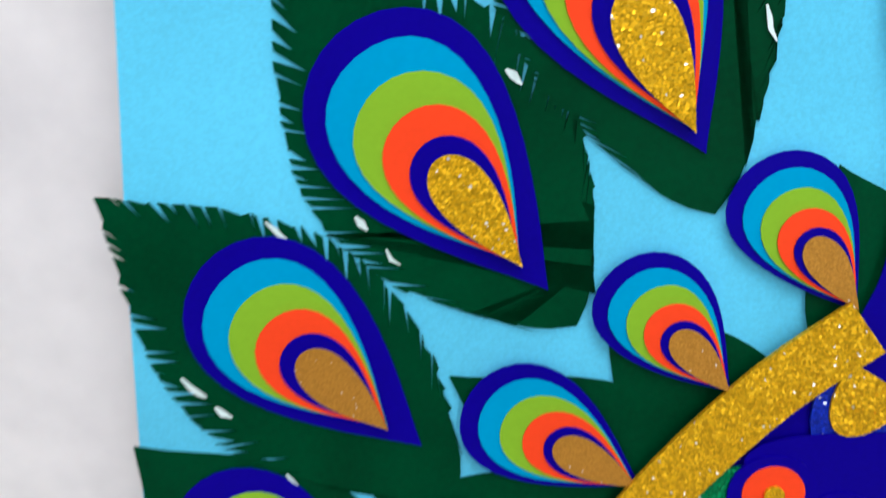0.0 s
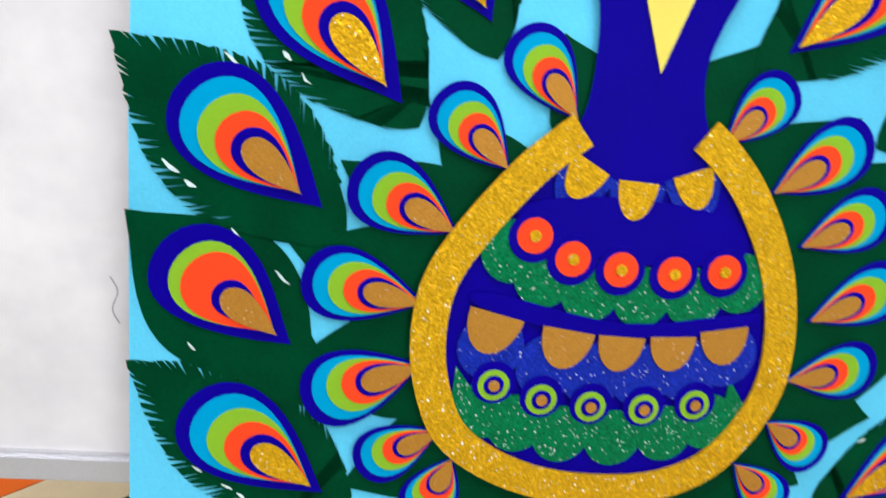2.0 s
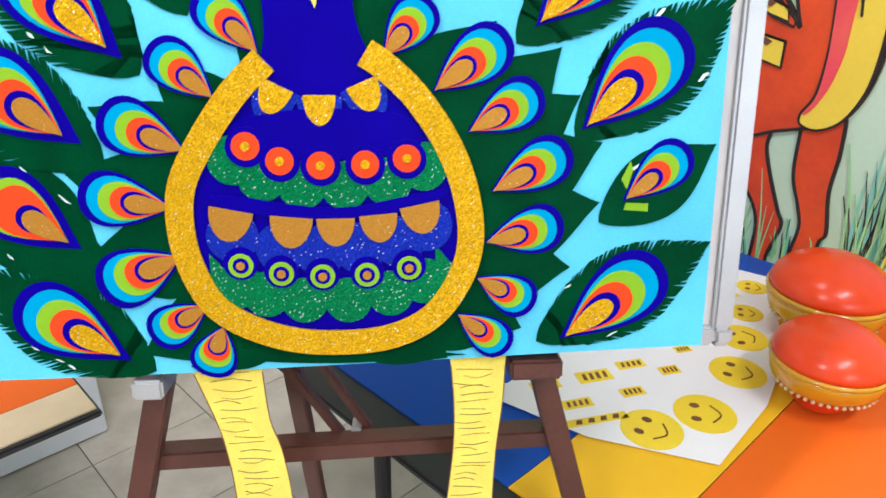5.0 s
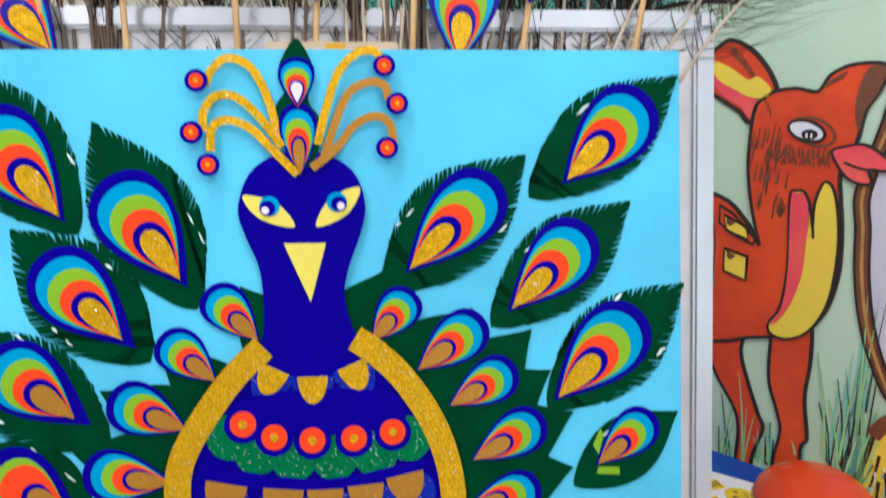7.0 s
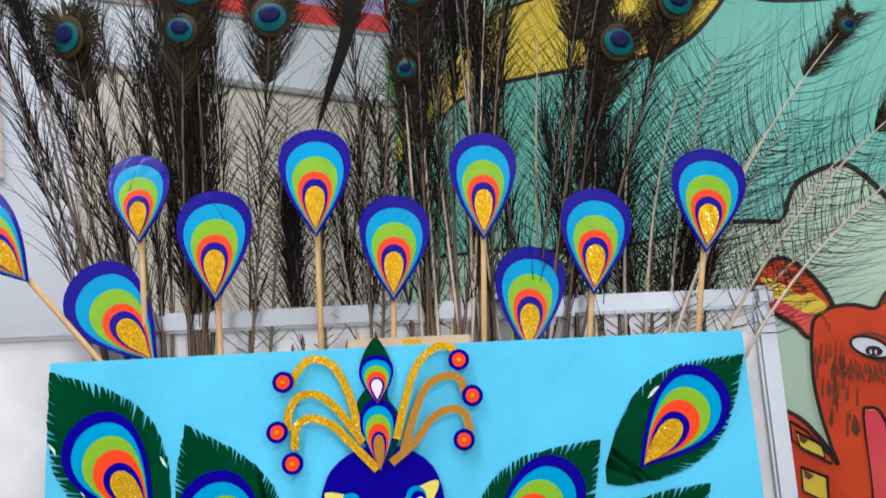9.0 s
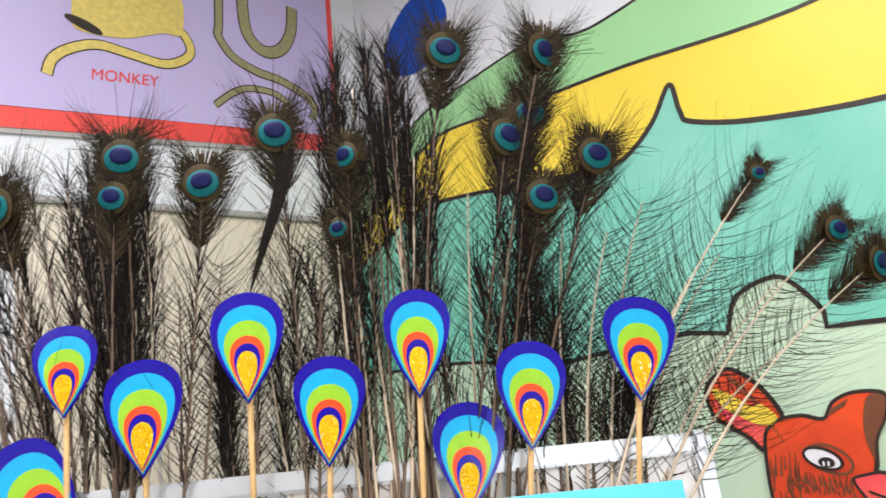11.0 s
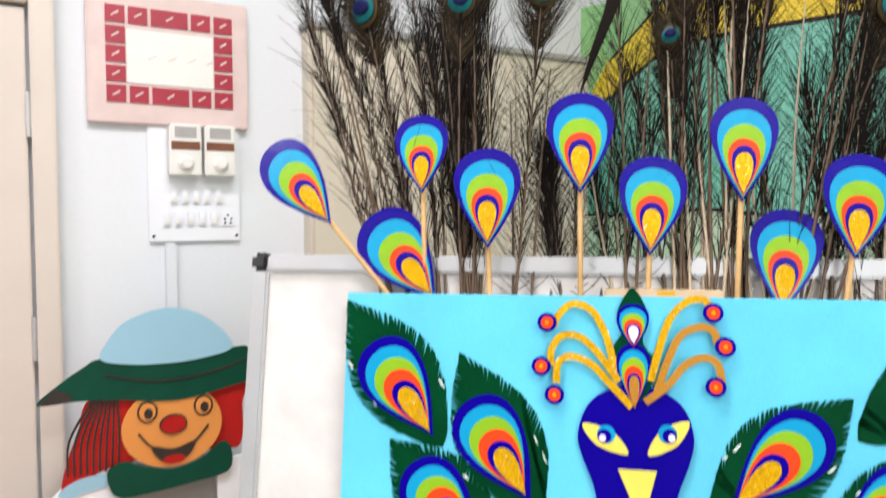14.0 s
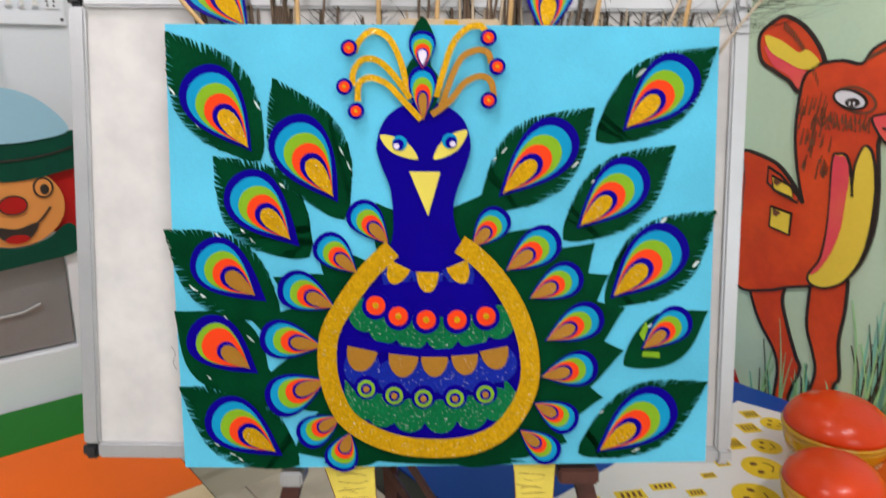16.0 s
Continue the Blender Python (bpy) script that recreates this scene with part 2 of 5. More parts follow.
SKIN = shader("orange_tan_paint", (0.72, 0.28, 0.06), 0.5, vary=0.04)
REDP = shader("dark_red_paint", (0.42, 0.014, 0.012), 0.4, vary=0.12, spec=0.15)
WHITEP = shader("white_gloss_paint", (0.80, 0.82, 0.86), 0.4, vary=0.04, scale=5)
STEEL = shader("grey_steel_sheet", (0.27, 0.27, 0.27), 0.38, 0.3, vary=0.15, scale=6)


# ---- building helpers ----
def mesh_of(bm, name, material):
    me = bpy.data.meshes.new(name)
    bm.normal_update()
    bm.to_mesh(me)
    bm.free()
    me.materials.append(material)
    return me


def part(name, bm, material, parent, label="", smooth=False):
    ob = new(name, mesh_of(bm, name, material))
    if parent:
        ob.parent = parent
    if smooth:
        for f in ob.data.polygons:
            f.use_smooth = True
    return tagged(ob, label)


def thing(name, m, label, category, group="", kind=""):
    ob = new(name)
    ob.matrix_world = m
    ob.empty_display_size = 0.05
    return tagged(ob, label, category, group, kind)


def structure(name, bm, material, m, label="", category=""):
    ob = part(name, bm, material, None)
    ob.matrix_world = m
    return tagged(ob, label, category, "", "structure")


class Stroke(list):
    """An outline that slab() builds as a strip."""


def slab(pts, y=0.0, thick=0.0008, bm=None):
    """A flat piece with the outline pts (x, z): its front at -y, its back thick behind that."""
    bm = bm or bmesh.new()
    if isinstance(pts, Stroke):
        n = len(pts) // 2
        f = [bm.verts.new((x, -y, z)) for x, z in pts]
        k = [bm.verts.new((x, -y + thick, z)) for x, z in pts]
        for i in range(n - 1):
            a, b, c, d = i, i + 1, 2 * n - 2 - i, 2 * n - 1 - i
            bm.faces.new((f[d], f[c], f[b], f[a]))
            bm.faces.new((k[a], k[b], k[c], k[d]))
            bm.faces.new((f[a], f[b], k[b], k[a]))
            bm.faces.new((k[d], k[c], f[c], f[d]))
        bm.faces.new((f[0], k[0], k[-1], f[-1]))
        bm.faces.new((f[n - 1], f[n], k[n], k[n - 1]))
        return bm
    front = [bm.verts.new((x, -y, z)) for x, z in pts]
    back = [bm.verts.new((x, -y + thick, z)) for x, z in pts]
    try:
        area = sum(a[0] * b[1] - b[0] * a[1] for a, b in zip(pts, pts[1:] + pts[:1]))
        if area < 0:
            front.reverse()
            back.reverse()
        bm.faces.new(front)
        bm.faces.new(list(reversed(back)))
        for i in range(len(front)):
            j = (i + 1) % len(front)
            bm.faces.new((front[j], front[i], back[i], back[j]))
    except ValueError:
        pass
    return bm


def box(x0, x1, y0, y1, z0, z1, bevel=0.0, bm=None):
    own = bm is None
    bm = bm or bmesh.new()
    m = Matrix.LocRotScale(((x0 + x1) / 2, (y0 + y1) / 2, (z0 + z1) / 2), None, (x1 - x0, y1 - y0, z1 - z0))
    bmesh.ops.create_cube(bm, size=1, matrix=m)
    if bevel and own:
        bmesh.ops.bevel(bm, geom=bm.edges[:], offset=bevel, segments=2, affect="EDGES")
    return bm


def beam(a, b, w, d, bevel=0.002, bm=None):
    """A squared bar from a to b."""
    a, b = Vector(a), Vector(b)
    way = b - a
    m = Matrix.Translation((a + b) / 2) @ way.to_track_quat("Z", "Y").to_matrix().to_4x4()
    t = bmesh.new()
    bmesh.ops.create_cube(t, size=1, matrix=m @ Matrix.Diagonal((w, d, way.length, 1)))
    if bevel:
        bmesh.ops.bevel(t, geom=t.edges[:], offset=bevel, segments=2, affect="EDGES")
    return t


def rod(points, r0, r1, sides=6, bm=None):
    """A tapered round bar along points."""
    bm = bm or bmesh.new()
    rings = []
    n = len(points)
    for i, p in enumerate(points):
        p = Vector(p)
        way = (Vector(points[min(i + 1, n - 1)]) - Vector(points[max(i - 1, 0)])).normalized()
        side = way.orthogonal().normalized()
        up = way.cross(side)
        r = r0 + (r1 - r0) * i / (n - 1)
        rings.append([bm.verts.new(p + (side * math.cos(k * math.tau / sides) + up * math.sin(k * math.tau / sides)) * r) for k in range(sides)])
    for a, b in zip(rings, rings[1:]):
        for k in range(sides):
            bm.faces.new((a[k], a[(k + 1) % sides], b[(k + 1) % sides], b[k]))
    bm.faces.new(rings[0][::-1])
    bm.faces.new(rings[-1])
    return bm


def lathe(profile, sides=40, bm=None):
    bm = bm or bmesh.new()
    rings = [[bm.verts.new((r * math.cos(k * math.tau / sides), r * math.sin(k * math.tau / sides), z)) for k in range(sides)] for r, z in profile]
    for a, b in zip(rings, rings[1:]):
        for k in range(sides):
            bm.faces.new((a[k], a[(k + 1) % sides], b[(k + 1) % sides], b[k]))
    bm.faces.new(rings[0][::-1])
    bm.faces.new(rings[-1])
    return bm


def curve(pts, n=8, closed=False):
    """A smooth line through a few points."""
    p = list(pts)
    out, m = [], len(p)
    for i in range(m if closed else m - 1):
        a, b, c, d = ((p[(i + k) % m] if closed else p[min(max(i + k, 0), m - 1)]) for k in (-1, 0, 1, 2))
        for j in range(n):
            t = j / n
            out.append(tuple(0.5 * (2 * b[q] + (c[q] - a[q]) * t + (2 * a[q] - 5 * b[q] + 4 * c[q] - d[q]) * t * t + (3 * b[q] - a[q] - 3 * c[q] + d[q]) * t ** 3) for q in (0, 1)))
    return out if closed else out + [tuple(p[-1])]


def ribbon(pts, width, taper=None):
    """The outline of a stroke of that width along pts."""
    left, right, n = [], [], len(pts)
    for i, p in enumerate(pts):
        a, b = pts[max(i - 1, 0)], pts[min(i + 1, n - 1)]
        dx, dz = b[0] - a[0], b[1] - a[1]
        d = math.hypot(dx, dz) or 1
        w = width / 2 * (taper(i / (n - 1)) if taper else 1)
        left.append((p[0] - dz / d * w, p[1] + dx / d * w))
        right.append((p[0] + dz / d * w, p[1] - dx / d * w))
    return Stroke(left + right[::-1])


def disc(cx, cz, rx, rz=None, n=28, turn=0.0):
    rz = rz or rx
    c, s = math.cos(turn), math.sin(turn)
    return [(cx + rx * math.cos(k * math.tau / n) * c - rz * math.sin(k * math.tau / n) * s, cz + rx * math.cos(k * math.tau / n) * s + rz * math.sin(k * math.tau / n) * c) for k in range(n)]


def drop(base, far, width, n=36, point=1.25, wobble=0.0):
    """A teardrop: pointed at base, round at far."""
    bx, bz = base
    ax, az = far[0] - bx, far[1] - bz
    length = math.hypot(ax, az)
    ux, uz = ax / length, az / length
    peak = max(math.sin(t * math.pi / 90) * math.sin(t * math.pi / 180) ** point for t in range(1, 180))
    out = []
    for k in range(n):
        th = k * math.tau / n
        along = length * (1 - math.cos(th)) / 2
        side = width / 2 * math.sin(th) * abs(math.sin(th / 2)) ** point / peak
        side *= 1 + wobble * math.sin(3 * th + bx * 90)
        out.append((bx + ux * along - uz * side, bz + uz * along + ux * side))
    return out


def leaf(base, apex, width, fringe=0.0, rng=random):
    """A pointed leaf; fringe: how deep its edge is slit into narrow strips."""
    bx, bz = base
    ax, az = apex[0] - bx, apex[1] - bz
    length = math.hypot(ax, az)
    ux, uz = ax / length, az / length

    def rim(t):
        t = min(max(t, 0.0), 1.0)
        return width / 2 * math.sin(math.pi * t ** 0.95) ** (0.80 + 0.35 * t)

    sides = []
    for sgn in (1, -1):
        row = [(0.0, rim(0.0))]
        t = 0.03
        while t < 0.965:
            step = (0.023 if fringe else 0.045) * rng.uniform(0.7, 1.4)
            if fringe and t > 0.08 and rng.random() < 0.86:
                deep = fringe * rng.uniform(0.5, 2.3)
                gape = step * rng.uniform(0.15, 0.65)
                row.append((t + step * 0.5, rim(t) * (1 + fringe * rng.uniform(-0.15, 0.25))))
                row.append((t - 0.3 * deep * width / length, rim(t) * (1 - deep)))
                row.append((t + step * 0.5 + gape, rim(t + gape) * (1 + fringe * rng.uniform(-0.2, 0.1))))
            else:
                row.append((t, rim(t) * (1 + fringe * rng.uniform(-0.1, 0.1))))
            t += step
        row.append((1.0, 0.0))
        sides.append([(bx + ux * a * length - uz * h * sgn, bz + uz * a * length + ux * h * sgn) for a, h in row])
    return sides[0] + sides[1][-2:0:-1]


# ---- the room ----
CX, CY = DR, DL      # the corner, in the floor frame
FAR = CX - ROOM, CY - ROOM
structure("floor", box(FAR[0] - 0.2, CX + 0.2, FAR[1] - 0.2, CY + 0.2, -0.15, -0.006), GROUT, ROOMM, "grey marble tiled classroom floor", "floor")
structure("ceiling", box(FAR[0] - 0.2, CX + 0.2, FAR[1] - 0.2, CY + 0.2, CEIL, CEIL + 0.15), CEILP, ROOMM, "plain white painted ceiling", "ceiling")
structure("wall_left", box(FAR[0] - 0.2, CX + 0.2, CY, CY + 0.2, -0.006, CEIL), WALLW, ROOMM, "white painted classroom wall", "wall")
structure("wall_right", box(CX, CX + 0.2, FAR[1] - 0.2, CY - 0.002, -0.006, CEIL), MINT, ROOMM, "pale mint wall with a painted landscape", "wall")
structure("wall_back", box(FAR[0] - 0.2, FAR[0], FAR[1], CY - 0.002, -0.006, CEIL), WALLW, ROOMM, "plain white painted wall", "wall")
structure("wall_front", box(FAR[0], CX - 0.002, FAR[1] - 0.2, FAR[1], -0.006, CEIL), WALLW, ROOMM, "plain white painted wall", "wall")


def paint(name, pts, material, layer, parent):
    return part(name, slab(pts, 0.0012 * layer, 0.0012 * layer - 0.0002), material, parent)


# The landscape painted on the mint wall.
mural = thing("painted_landscape", RIGHT @ Matrix.Translation((0.013, 0, -0.010)), "bold painted hills in teal, yellow and green on the wall", "mural")
S0 = -1.319
low = curve([(S0, 1.90), (-1.22, 1.95), (-1.08, 2.01), (-0.9, 2.02), (-0.62, 2.0), (-0.42, 1.985), (-0.31, 1.993), (-0.22, 2.06), (-0.163, 2.141), (-0.145, 2.07), (-0.118, 2.037), (0.043, 1.997), (0.331, 1.972), (0.8, 1.99), (1.4, 1.96)], 6)
high = curve([(S0, 2.03), (-1.2, 2.10), (-1.05, 2.19), (-0.9, 2.235), (-0.6, 2.225), (-0.274, 2.225), (0.13, 2.208), (0.6, 2.25), (1.4, 2.22)], 6)
top = curve([(S0, 2.22), (-1.15, 2.25), (-1.0, 2.32), (-0.8, 2.36), (-0.533, 2.396), (-0.4, 2.36), (-0.25, 2.374), (0.1, 2.44), (0.5, 2.41), (1.4, 2.46)], 6)
ground = curve([(S0, 1.50), (-0.9, 1.52), (-0.6, 1.50), (-0.258, 1.553), (-0.105, 1.55)], 5) + curve([(-0.1, 1.56), (-0.072, 1.629), (0.011, 1.66), (0.056, 1.634), (0.099, 1.581)], 5) + curve([(0.1, 1.548), (0.322, 1.551), (0.7, 1.50), (1.4, 1.53)], 5)
paint("teal_hills", ground + low[::-1], TEALW, 1, mural)
paint("yellow_field", low + high[::-1], YELW, 1, mural)
paint("green_slope", high + top[::-1], LGREENW, 1, mural)
paint("white_sky", top + [(1.4, CEIL), (S0, CEIL)], WALLW, 1, mural)
for line, w in ((low, 0.012), (high, 0.009), (ground, 0.010), (top, 0.007)):
    paint("dark_outline", ribbon(line, w), BLACKW, 2, mural)
paint("blue_patch", curve([(-1.17, 2.56), (-1.12, 2.66), (-1.00, 2.72), (-0.88, 2.66), (-0.87, 2.56), (-0.97, 2.47), (-1.10, 2.48)], 6, True), TBLUE, 2, mural)
paint("red_fruit", curve([(0.335, 1.97), (0.36, 2.06), (0.47, 2.12), (0.60, 2.05), (0.62, 1.92), (0.50, 1.80), (0.40, 1.77), (0.345, 1.79), (0.37, 1.86)], 6, True), DEERW, 3, mural)
paint("dark_outline", ribbon(curve([(0.38, 2.08), (0.34, 2.0), (0.338, 1.93), (0.37, 1.86), (0.345, 1.79), (0.42, 1.77)], 6), 0.010), BLACKW, 4, mural)
trunk = curve([(0.241, 1.448), (0.215, 1.387), (0.198, 1.302)] + [(0.171, 1.179), (0.179, 1.106), (0.187, 1.021), (0.204, 0.934), (0.229, 0.859), (0.269, 0.781), (0.308, 0.751)], 6)
paint("grey_stone", trunk + [(0.9, 0.8), (0.9, 1.45)], STONEW, 2, mural)
paint("brown_stem", ribbon(trunk, 0.024), BROWNW, 3, mural)
paint("ochre_stripe", ribbon(trunk, 0.006), OCHREW, 4, mural)
for off in (-0.013, 0.013):
    paint("dark_outline", ribbon([(x + off, z) for x, z in trunk], 0.005), BLACKW, 4, mural)
straw = curve([(0.243, 0.688), (0.237, 0.629), (0.231, 0.561), (0.251, 0.475), (0.290, 0.369), (0.325, 0.288)] + [(0.62, 0.30), (0.62, 0.66)] + [(0.308, 0.751), (0.273, 0.728)], 5, True)
paint("straw_clump", straw, YELW, 3, mural)
paint("dark_outline", ribbon(curve([(0.248, 0.702), (0.237, 0.629), (0.225, 0.572), (0.232, 0.495)], 5), 0.010), BLACKW, 4, mural)
paint("brown_stem", ribbon(curve([(0.246, 0.693), (0.259, 0.718), (0.280, 0.743), (0.321, 0.785)], 6), 0.028), BROWNW, 5, mural)
rs = random.Random(4)
fx, fz = [(0.254, 0.685)][0]
for k in range(26):
    u = k / 25
    tx, tz = fx - 0.03 + 0.16 * u + rs.uniform(-0.015, 0.015), fz - rs.uniform(0.16, 0.34)
    mat = (BLACKW, TEALW, WALLW, BLACKW, OCHREW)[k % 5]
    paint("straw_stroke", ribbon(curve([(fx + 0.07 * u, fz - rs.uniform(0.01, 0.12) + 0.03 * u), ((fx + 0.07 * u + tx) / 2 + 0.008, (fz + tz) / 2), (tx, tz)], 5), rs.uniform(0.0025, 0.006), lambda t: 1.1 - 0.9 * t), mat, 4 + k % 3, mural)
clumps = ([(-0.036, 0.486)][0], 0.075, 16, 0.25), ([(0.044, 0.545)][0], 0.040, 12, 0.11), ([(0.204, 0.597)][0], 0.085, 30, 0.25), ([(0.222, 0.725)][0], 0.035, 8, 0.30), ([(0.119, 0.586)][0], 0.03, 6, 0.05)
for (cx, cz), spread, count, tall in clumps:
    for k in range(count):
        x0 = cx + rs.uniform(-0.5, 0.5) * spread
        x1 = x0 + rs.uniform(-0.45, 0.30) * spread
        z0 = cz + rs.uniform(-0.05, 0.02)
        h = tall * rs.uniform(0.4, 1.0)
        paint("grass_blade", ribbon(curve([(x0, z0), (x0 * 0.6 + x1 * 0.4, z0 + h * 0.55), (x1, z0 + h)], 4), (0.009, 0.0032, 0.006)[k % 3], lambda t: 1 - 0.9 * t), (TEALW, BLACKW, LGREENW)[k % 3], 2 + k % 3, mural)
paint("red_flower", [(-0.16, 0.42), (-0.08, 0.47), (-0.16, 0.63)], REDP, 2, mural)

# The landscape turns the corner onto the first hand's width of the switch wall.
wrap = thing("painted_landscape", LEFT, "strip of teal, yellow and green landscape turning the wall's corner", "mural")
E0, E1 = 0.992, 1.118
paint("mint_ground", [(E0, 0.0), (E1, 0.0), (E1, 1.50), (E0, 1.49)], MINT, 1, wrap)
paint("teal_hills", [(E0, 1.49), (E1, 1.50), (E1, 1.90), (E0, 1.745)], TEALW, 1, wrap)
paint("yellow_field", [(E0, 1.745), (E1, 1.90), (E1, 2.03), (E0, 1.83)], YELW, 1, wrap)
paint("green_slope", [(E0, 1.83), (E1, 2.03), (E1, 2.22), (E0, 2.18)], LGREENW, 1, wrap)
paint("dark_outline", ribbon([(E0, 1.745), (1.06, 1.835), (E1, 1.90)], 0.010), BLACKW, 2, wrap)
paint("dark_outline", ribbon([(E0, 1.49), (1.06, 1.497), (E1, 1.50)], 0.010), BLACKW, 2, wrap)

# The painted animal on the same wall: one plain shape in flat colours.
deer = thing("painted_fawn", RIGHT, "orange-red cartoon fawn painted on the mint wall", "mural")


def outlined(name, pts, material, layer, parent, w=0.009):
    paint(name, pts, material, layer, parent)
    paint("dark_outline", ribbon(pts + pts[:2], w), BLACKW, layer + 1, parent)


ear = curve([(-0.155, 1.421), (-0.120, 1.455), (-0.093, 1.461), (-0.049, 1.435), (-0.011, 1.389), (0.003, 1.350), (-0.019, 1.332), (-0.045, 1.292), (-0.073, 1.316), (-0.109, 1.337), (-0.146, 1.364)], 6, True)
outlined("ear", ear, DEERW, 3, deer)
paint("ear_lining", curve([(-0.141, 1.395), (-0.101, 1.373), (-0.069, 1.354), (-0.035, 1.338), (-0.041, 1.317), (-0.049, 1.301), (-0.074, 1.328), (-0.112, 1.349)], 5, True), PINKW, 5, deer)
paint("ear_lining", curve([(-0.142, 1.419), (-0.113, 1.413), (-0.087, 1.399), (-0.058, 1.381), (-0.038, 1.387), (-0.009, 1.362), (-0.018, 1.345), (-0.050, 1.345), (-0.085, 1.361), (-0.124, 1.383)], 5, True), YELW, 6, deer)
legs = [curve([(-0.109, 0.834), (-0.104, 0.795), (-0.071, 0.720), (-0.022, 0.651), (-0.007, 0.599), (-0.007, 0.527), (-0.009, 0.453), (0.032, 0.469), (0.028, 0.540), (0.046, 0.619), (0.032, 0.653), (0.001, 0.726), (-0.019, 0.788), (-0.019, 0.853)], 5, True),
        curve([(0.044, 0.866), (0.043, 0.828), (0.048, 0.739), (0.070, 0.678), (0.083, 0.629), (0.075, 0.557), (0.079, 0.473), (0.132, 0.494), (0.128, 0.603), (0.138, 0.633), (0.124, 0.721), (0.127, 0.810), (0.113, 0.892)], 5, True)]
for g in legs:
    outlined("leg", g, DEERW, 3, deer, 0.007)
body_line = curve([(-0.039, 1.317), (-0.020, 1.345), (0.002, 1.358), (0.042, 1.364), (0.082, 1.358), (0.102, 1.389), (0.134, 1.407), (0.173, 1.411), (0.197, 1.403), (0.191, 1.364), (0.170, 1.322), (0.164, 1.272), (0.154, 1.243), (0.140, 1.199), (0.146, 1.153), (0.157, 1.075), (0.159, 0.992), (0.143, 0.917), (0.107, 0.861), (0.057, 0.843), (-0.009, 0.823), (-0.059, 0.803), (-0.139, 0.796), (-0.202, 0.908), (-0.196, 1.127)]
                  + [(-0.094, 1.129), (-0.036, 1.084), (-0.001, 1.034), (-0.013, 1.072), (-0.032, 1.145), (-0.042, 1.220)], 4, True)
outlined("body", body_line, DEERW, 5, deer, 0.007)
paint("ear_shade", curve([(0.168, 1.402), (0.196, 1.402), (0.191, 1.365), (0.170, 1.322), (0.164, 1.284), (0.153, 1.322), (0.155, 1.364)], 5, True), BROWNW, 7, deer)
outlined("chest", curve([(0.052, 1.143), (0.063, 1.160), (0.081, 1.156), (0.095, 1.123), (0.102, 1.091), (0.101, 1.135), (0.109, 1.172), (0.119, 1.183), (0.135, 1.163), (0.150, 1.096), (0.154, 1.015), (0.146, 0.934), (0.118, 0.871), (0.077, 0.843), (0.042, 0.847), (0.036, 0.869), (0.057, 0.914), (0.062, 1.010)], 5, True), YELW, 7, deer, 0.005)
paint("chest_shade", curve([(0.055, 1.140), (0.065, 1.155), (0.081, 1.151), (0.093, 1.115), (0.093, 1.052), (0.092, 0.991), (0.078, 0.927), (0.056, 0.881), (0.040, 0.870), (0.060, 0.913), (0.064, 0.998)], 5, True), PINKW, 9, deer)
paint("dark_outline", ribbon(curve([(0.092, 1.129), (0.101, 1.099), (0.106, 1.067)], 5), 0.004), BLACKW, 10, deer)
outlined("muzzle", curve([(0.121, 1.244), (0.140, 1.253), (0.173, 1.260), (0.203, 1.247), (0.233, 1.221), (0.217, 1.212), (0.190, 1.212), (0.197, 1.188), (0.175, 1.185), (0.153, 1.195), (0.132, 1.220)], 5, True), PINKW, 7, deer, 0.005)
paint("dark_outline", ribbon(curve([(0.145, 1.224), (0.168, 1.216), (0.190, 1.212)], 5), 0.004), BLACKW, 9, deer)
paint("dark_outline", ribbon(curve([(0.033, 1.284), (0.043, 1.300), (0.073, 1.308), (0.106, 1.296), (0.123, 1.274), (0.114, 1.256), (0.087, 1.253), (0.054, 1.264)], 5), 0.005), BROWNW, 7, deer)
outlined("eye_white", disc(0.070, 1.281, 0.036, 0.019, 24, -0.28), WHITEP, 8, deer, 0.005)
paint("pupil", disc(0.077, 1.274, 0.015, 0.010), BLACKW, 10, deer)
for dx in (-0.005, 0.004):
    paint("glint", disc(0.077 + dx, 1.272, 0.002, 0.005, 10), WHITEP, 11, deer)
for x, z, rise, lean in [(-0.025, 1.220, 0.035, 0.004)] + [(-0.003, 1.148, 0.030, 0.002)]:
    for k in range(22):
        u, v = x + rs.uniform(-0.012, 0.045), z + rs.uniform(-0.055, 0.035)
        paint("fur_stroke", ribbon([(u, v), (u + lean, v + rise * rs.uniform(0.5, 1.3))], 0.0034, lambda t: 1.2 - t), BROWNW, 7, deer)
for k in range(40):
    x, z = 0.010, 1.232
    u, v = x + 0.0028 * k, z + 0.012 * math.sin(k * 1.9) - 0.010
    paint("fur_stroke", ribbon([(u, v), (u + rs.uniform(-0.004, 0.004), v + rs.uniform(0.012, 0.026))], 0.003, lambda t: 1.2 - t), BROWNW, 7, deer)
for k in range(16):
    x, z = -0.099, 1.450
    paint("fur_stroke", ribbon([(x + 0.0062 * k, z - 0.0042 * k - 0.00028 * k * k), (x + 0.0062 * k + 0.001, z - 0.018 - 0.0042 * k - 0.00028 * k * k)], 0.0034), BROWNW, 5, deer)
for k in range(7):
    x, z = 0.092, 1.364
    paint("fur_stroke", ribbon([(x + 0.005 * k, z + 0.003 * k), (x + 0.005 * k + 0.008, z + 0.003 * k + 0.014)], 0.0026), BROWNW, 7, deer)
outlined("band", [(-0.093, 1.111), (-0.061, 1.095), (-0.011, 1.048), (-0.013, 1.035), (-0.059, 1.051), (-0.091, 1.072)], DEERW, 7, deer, 0.005)
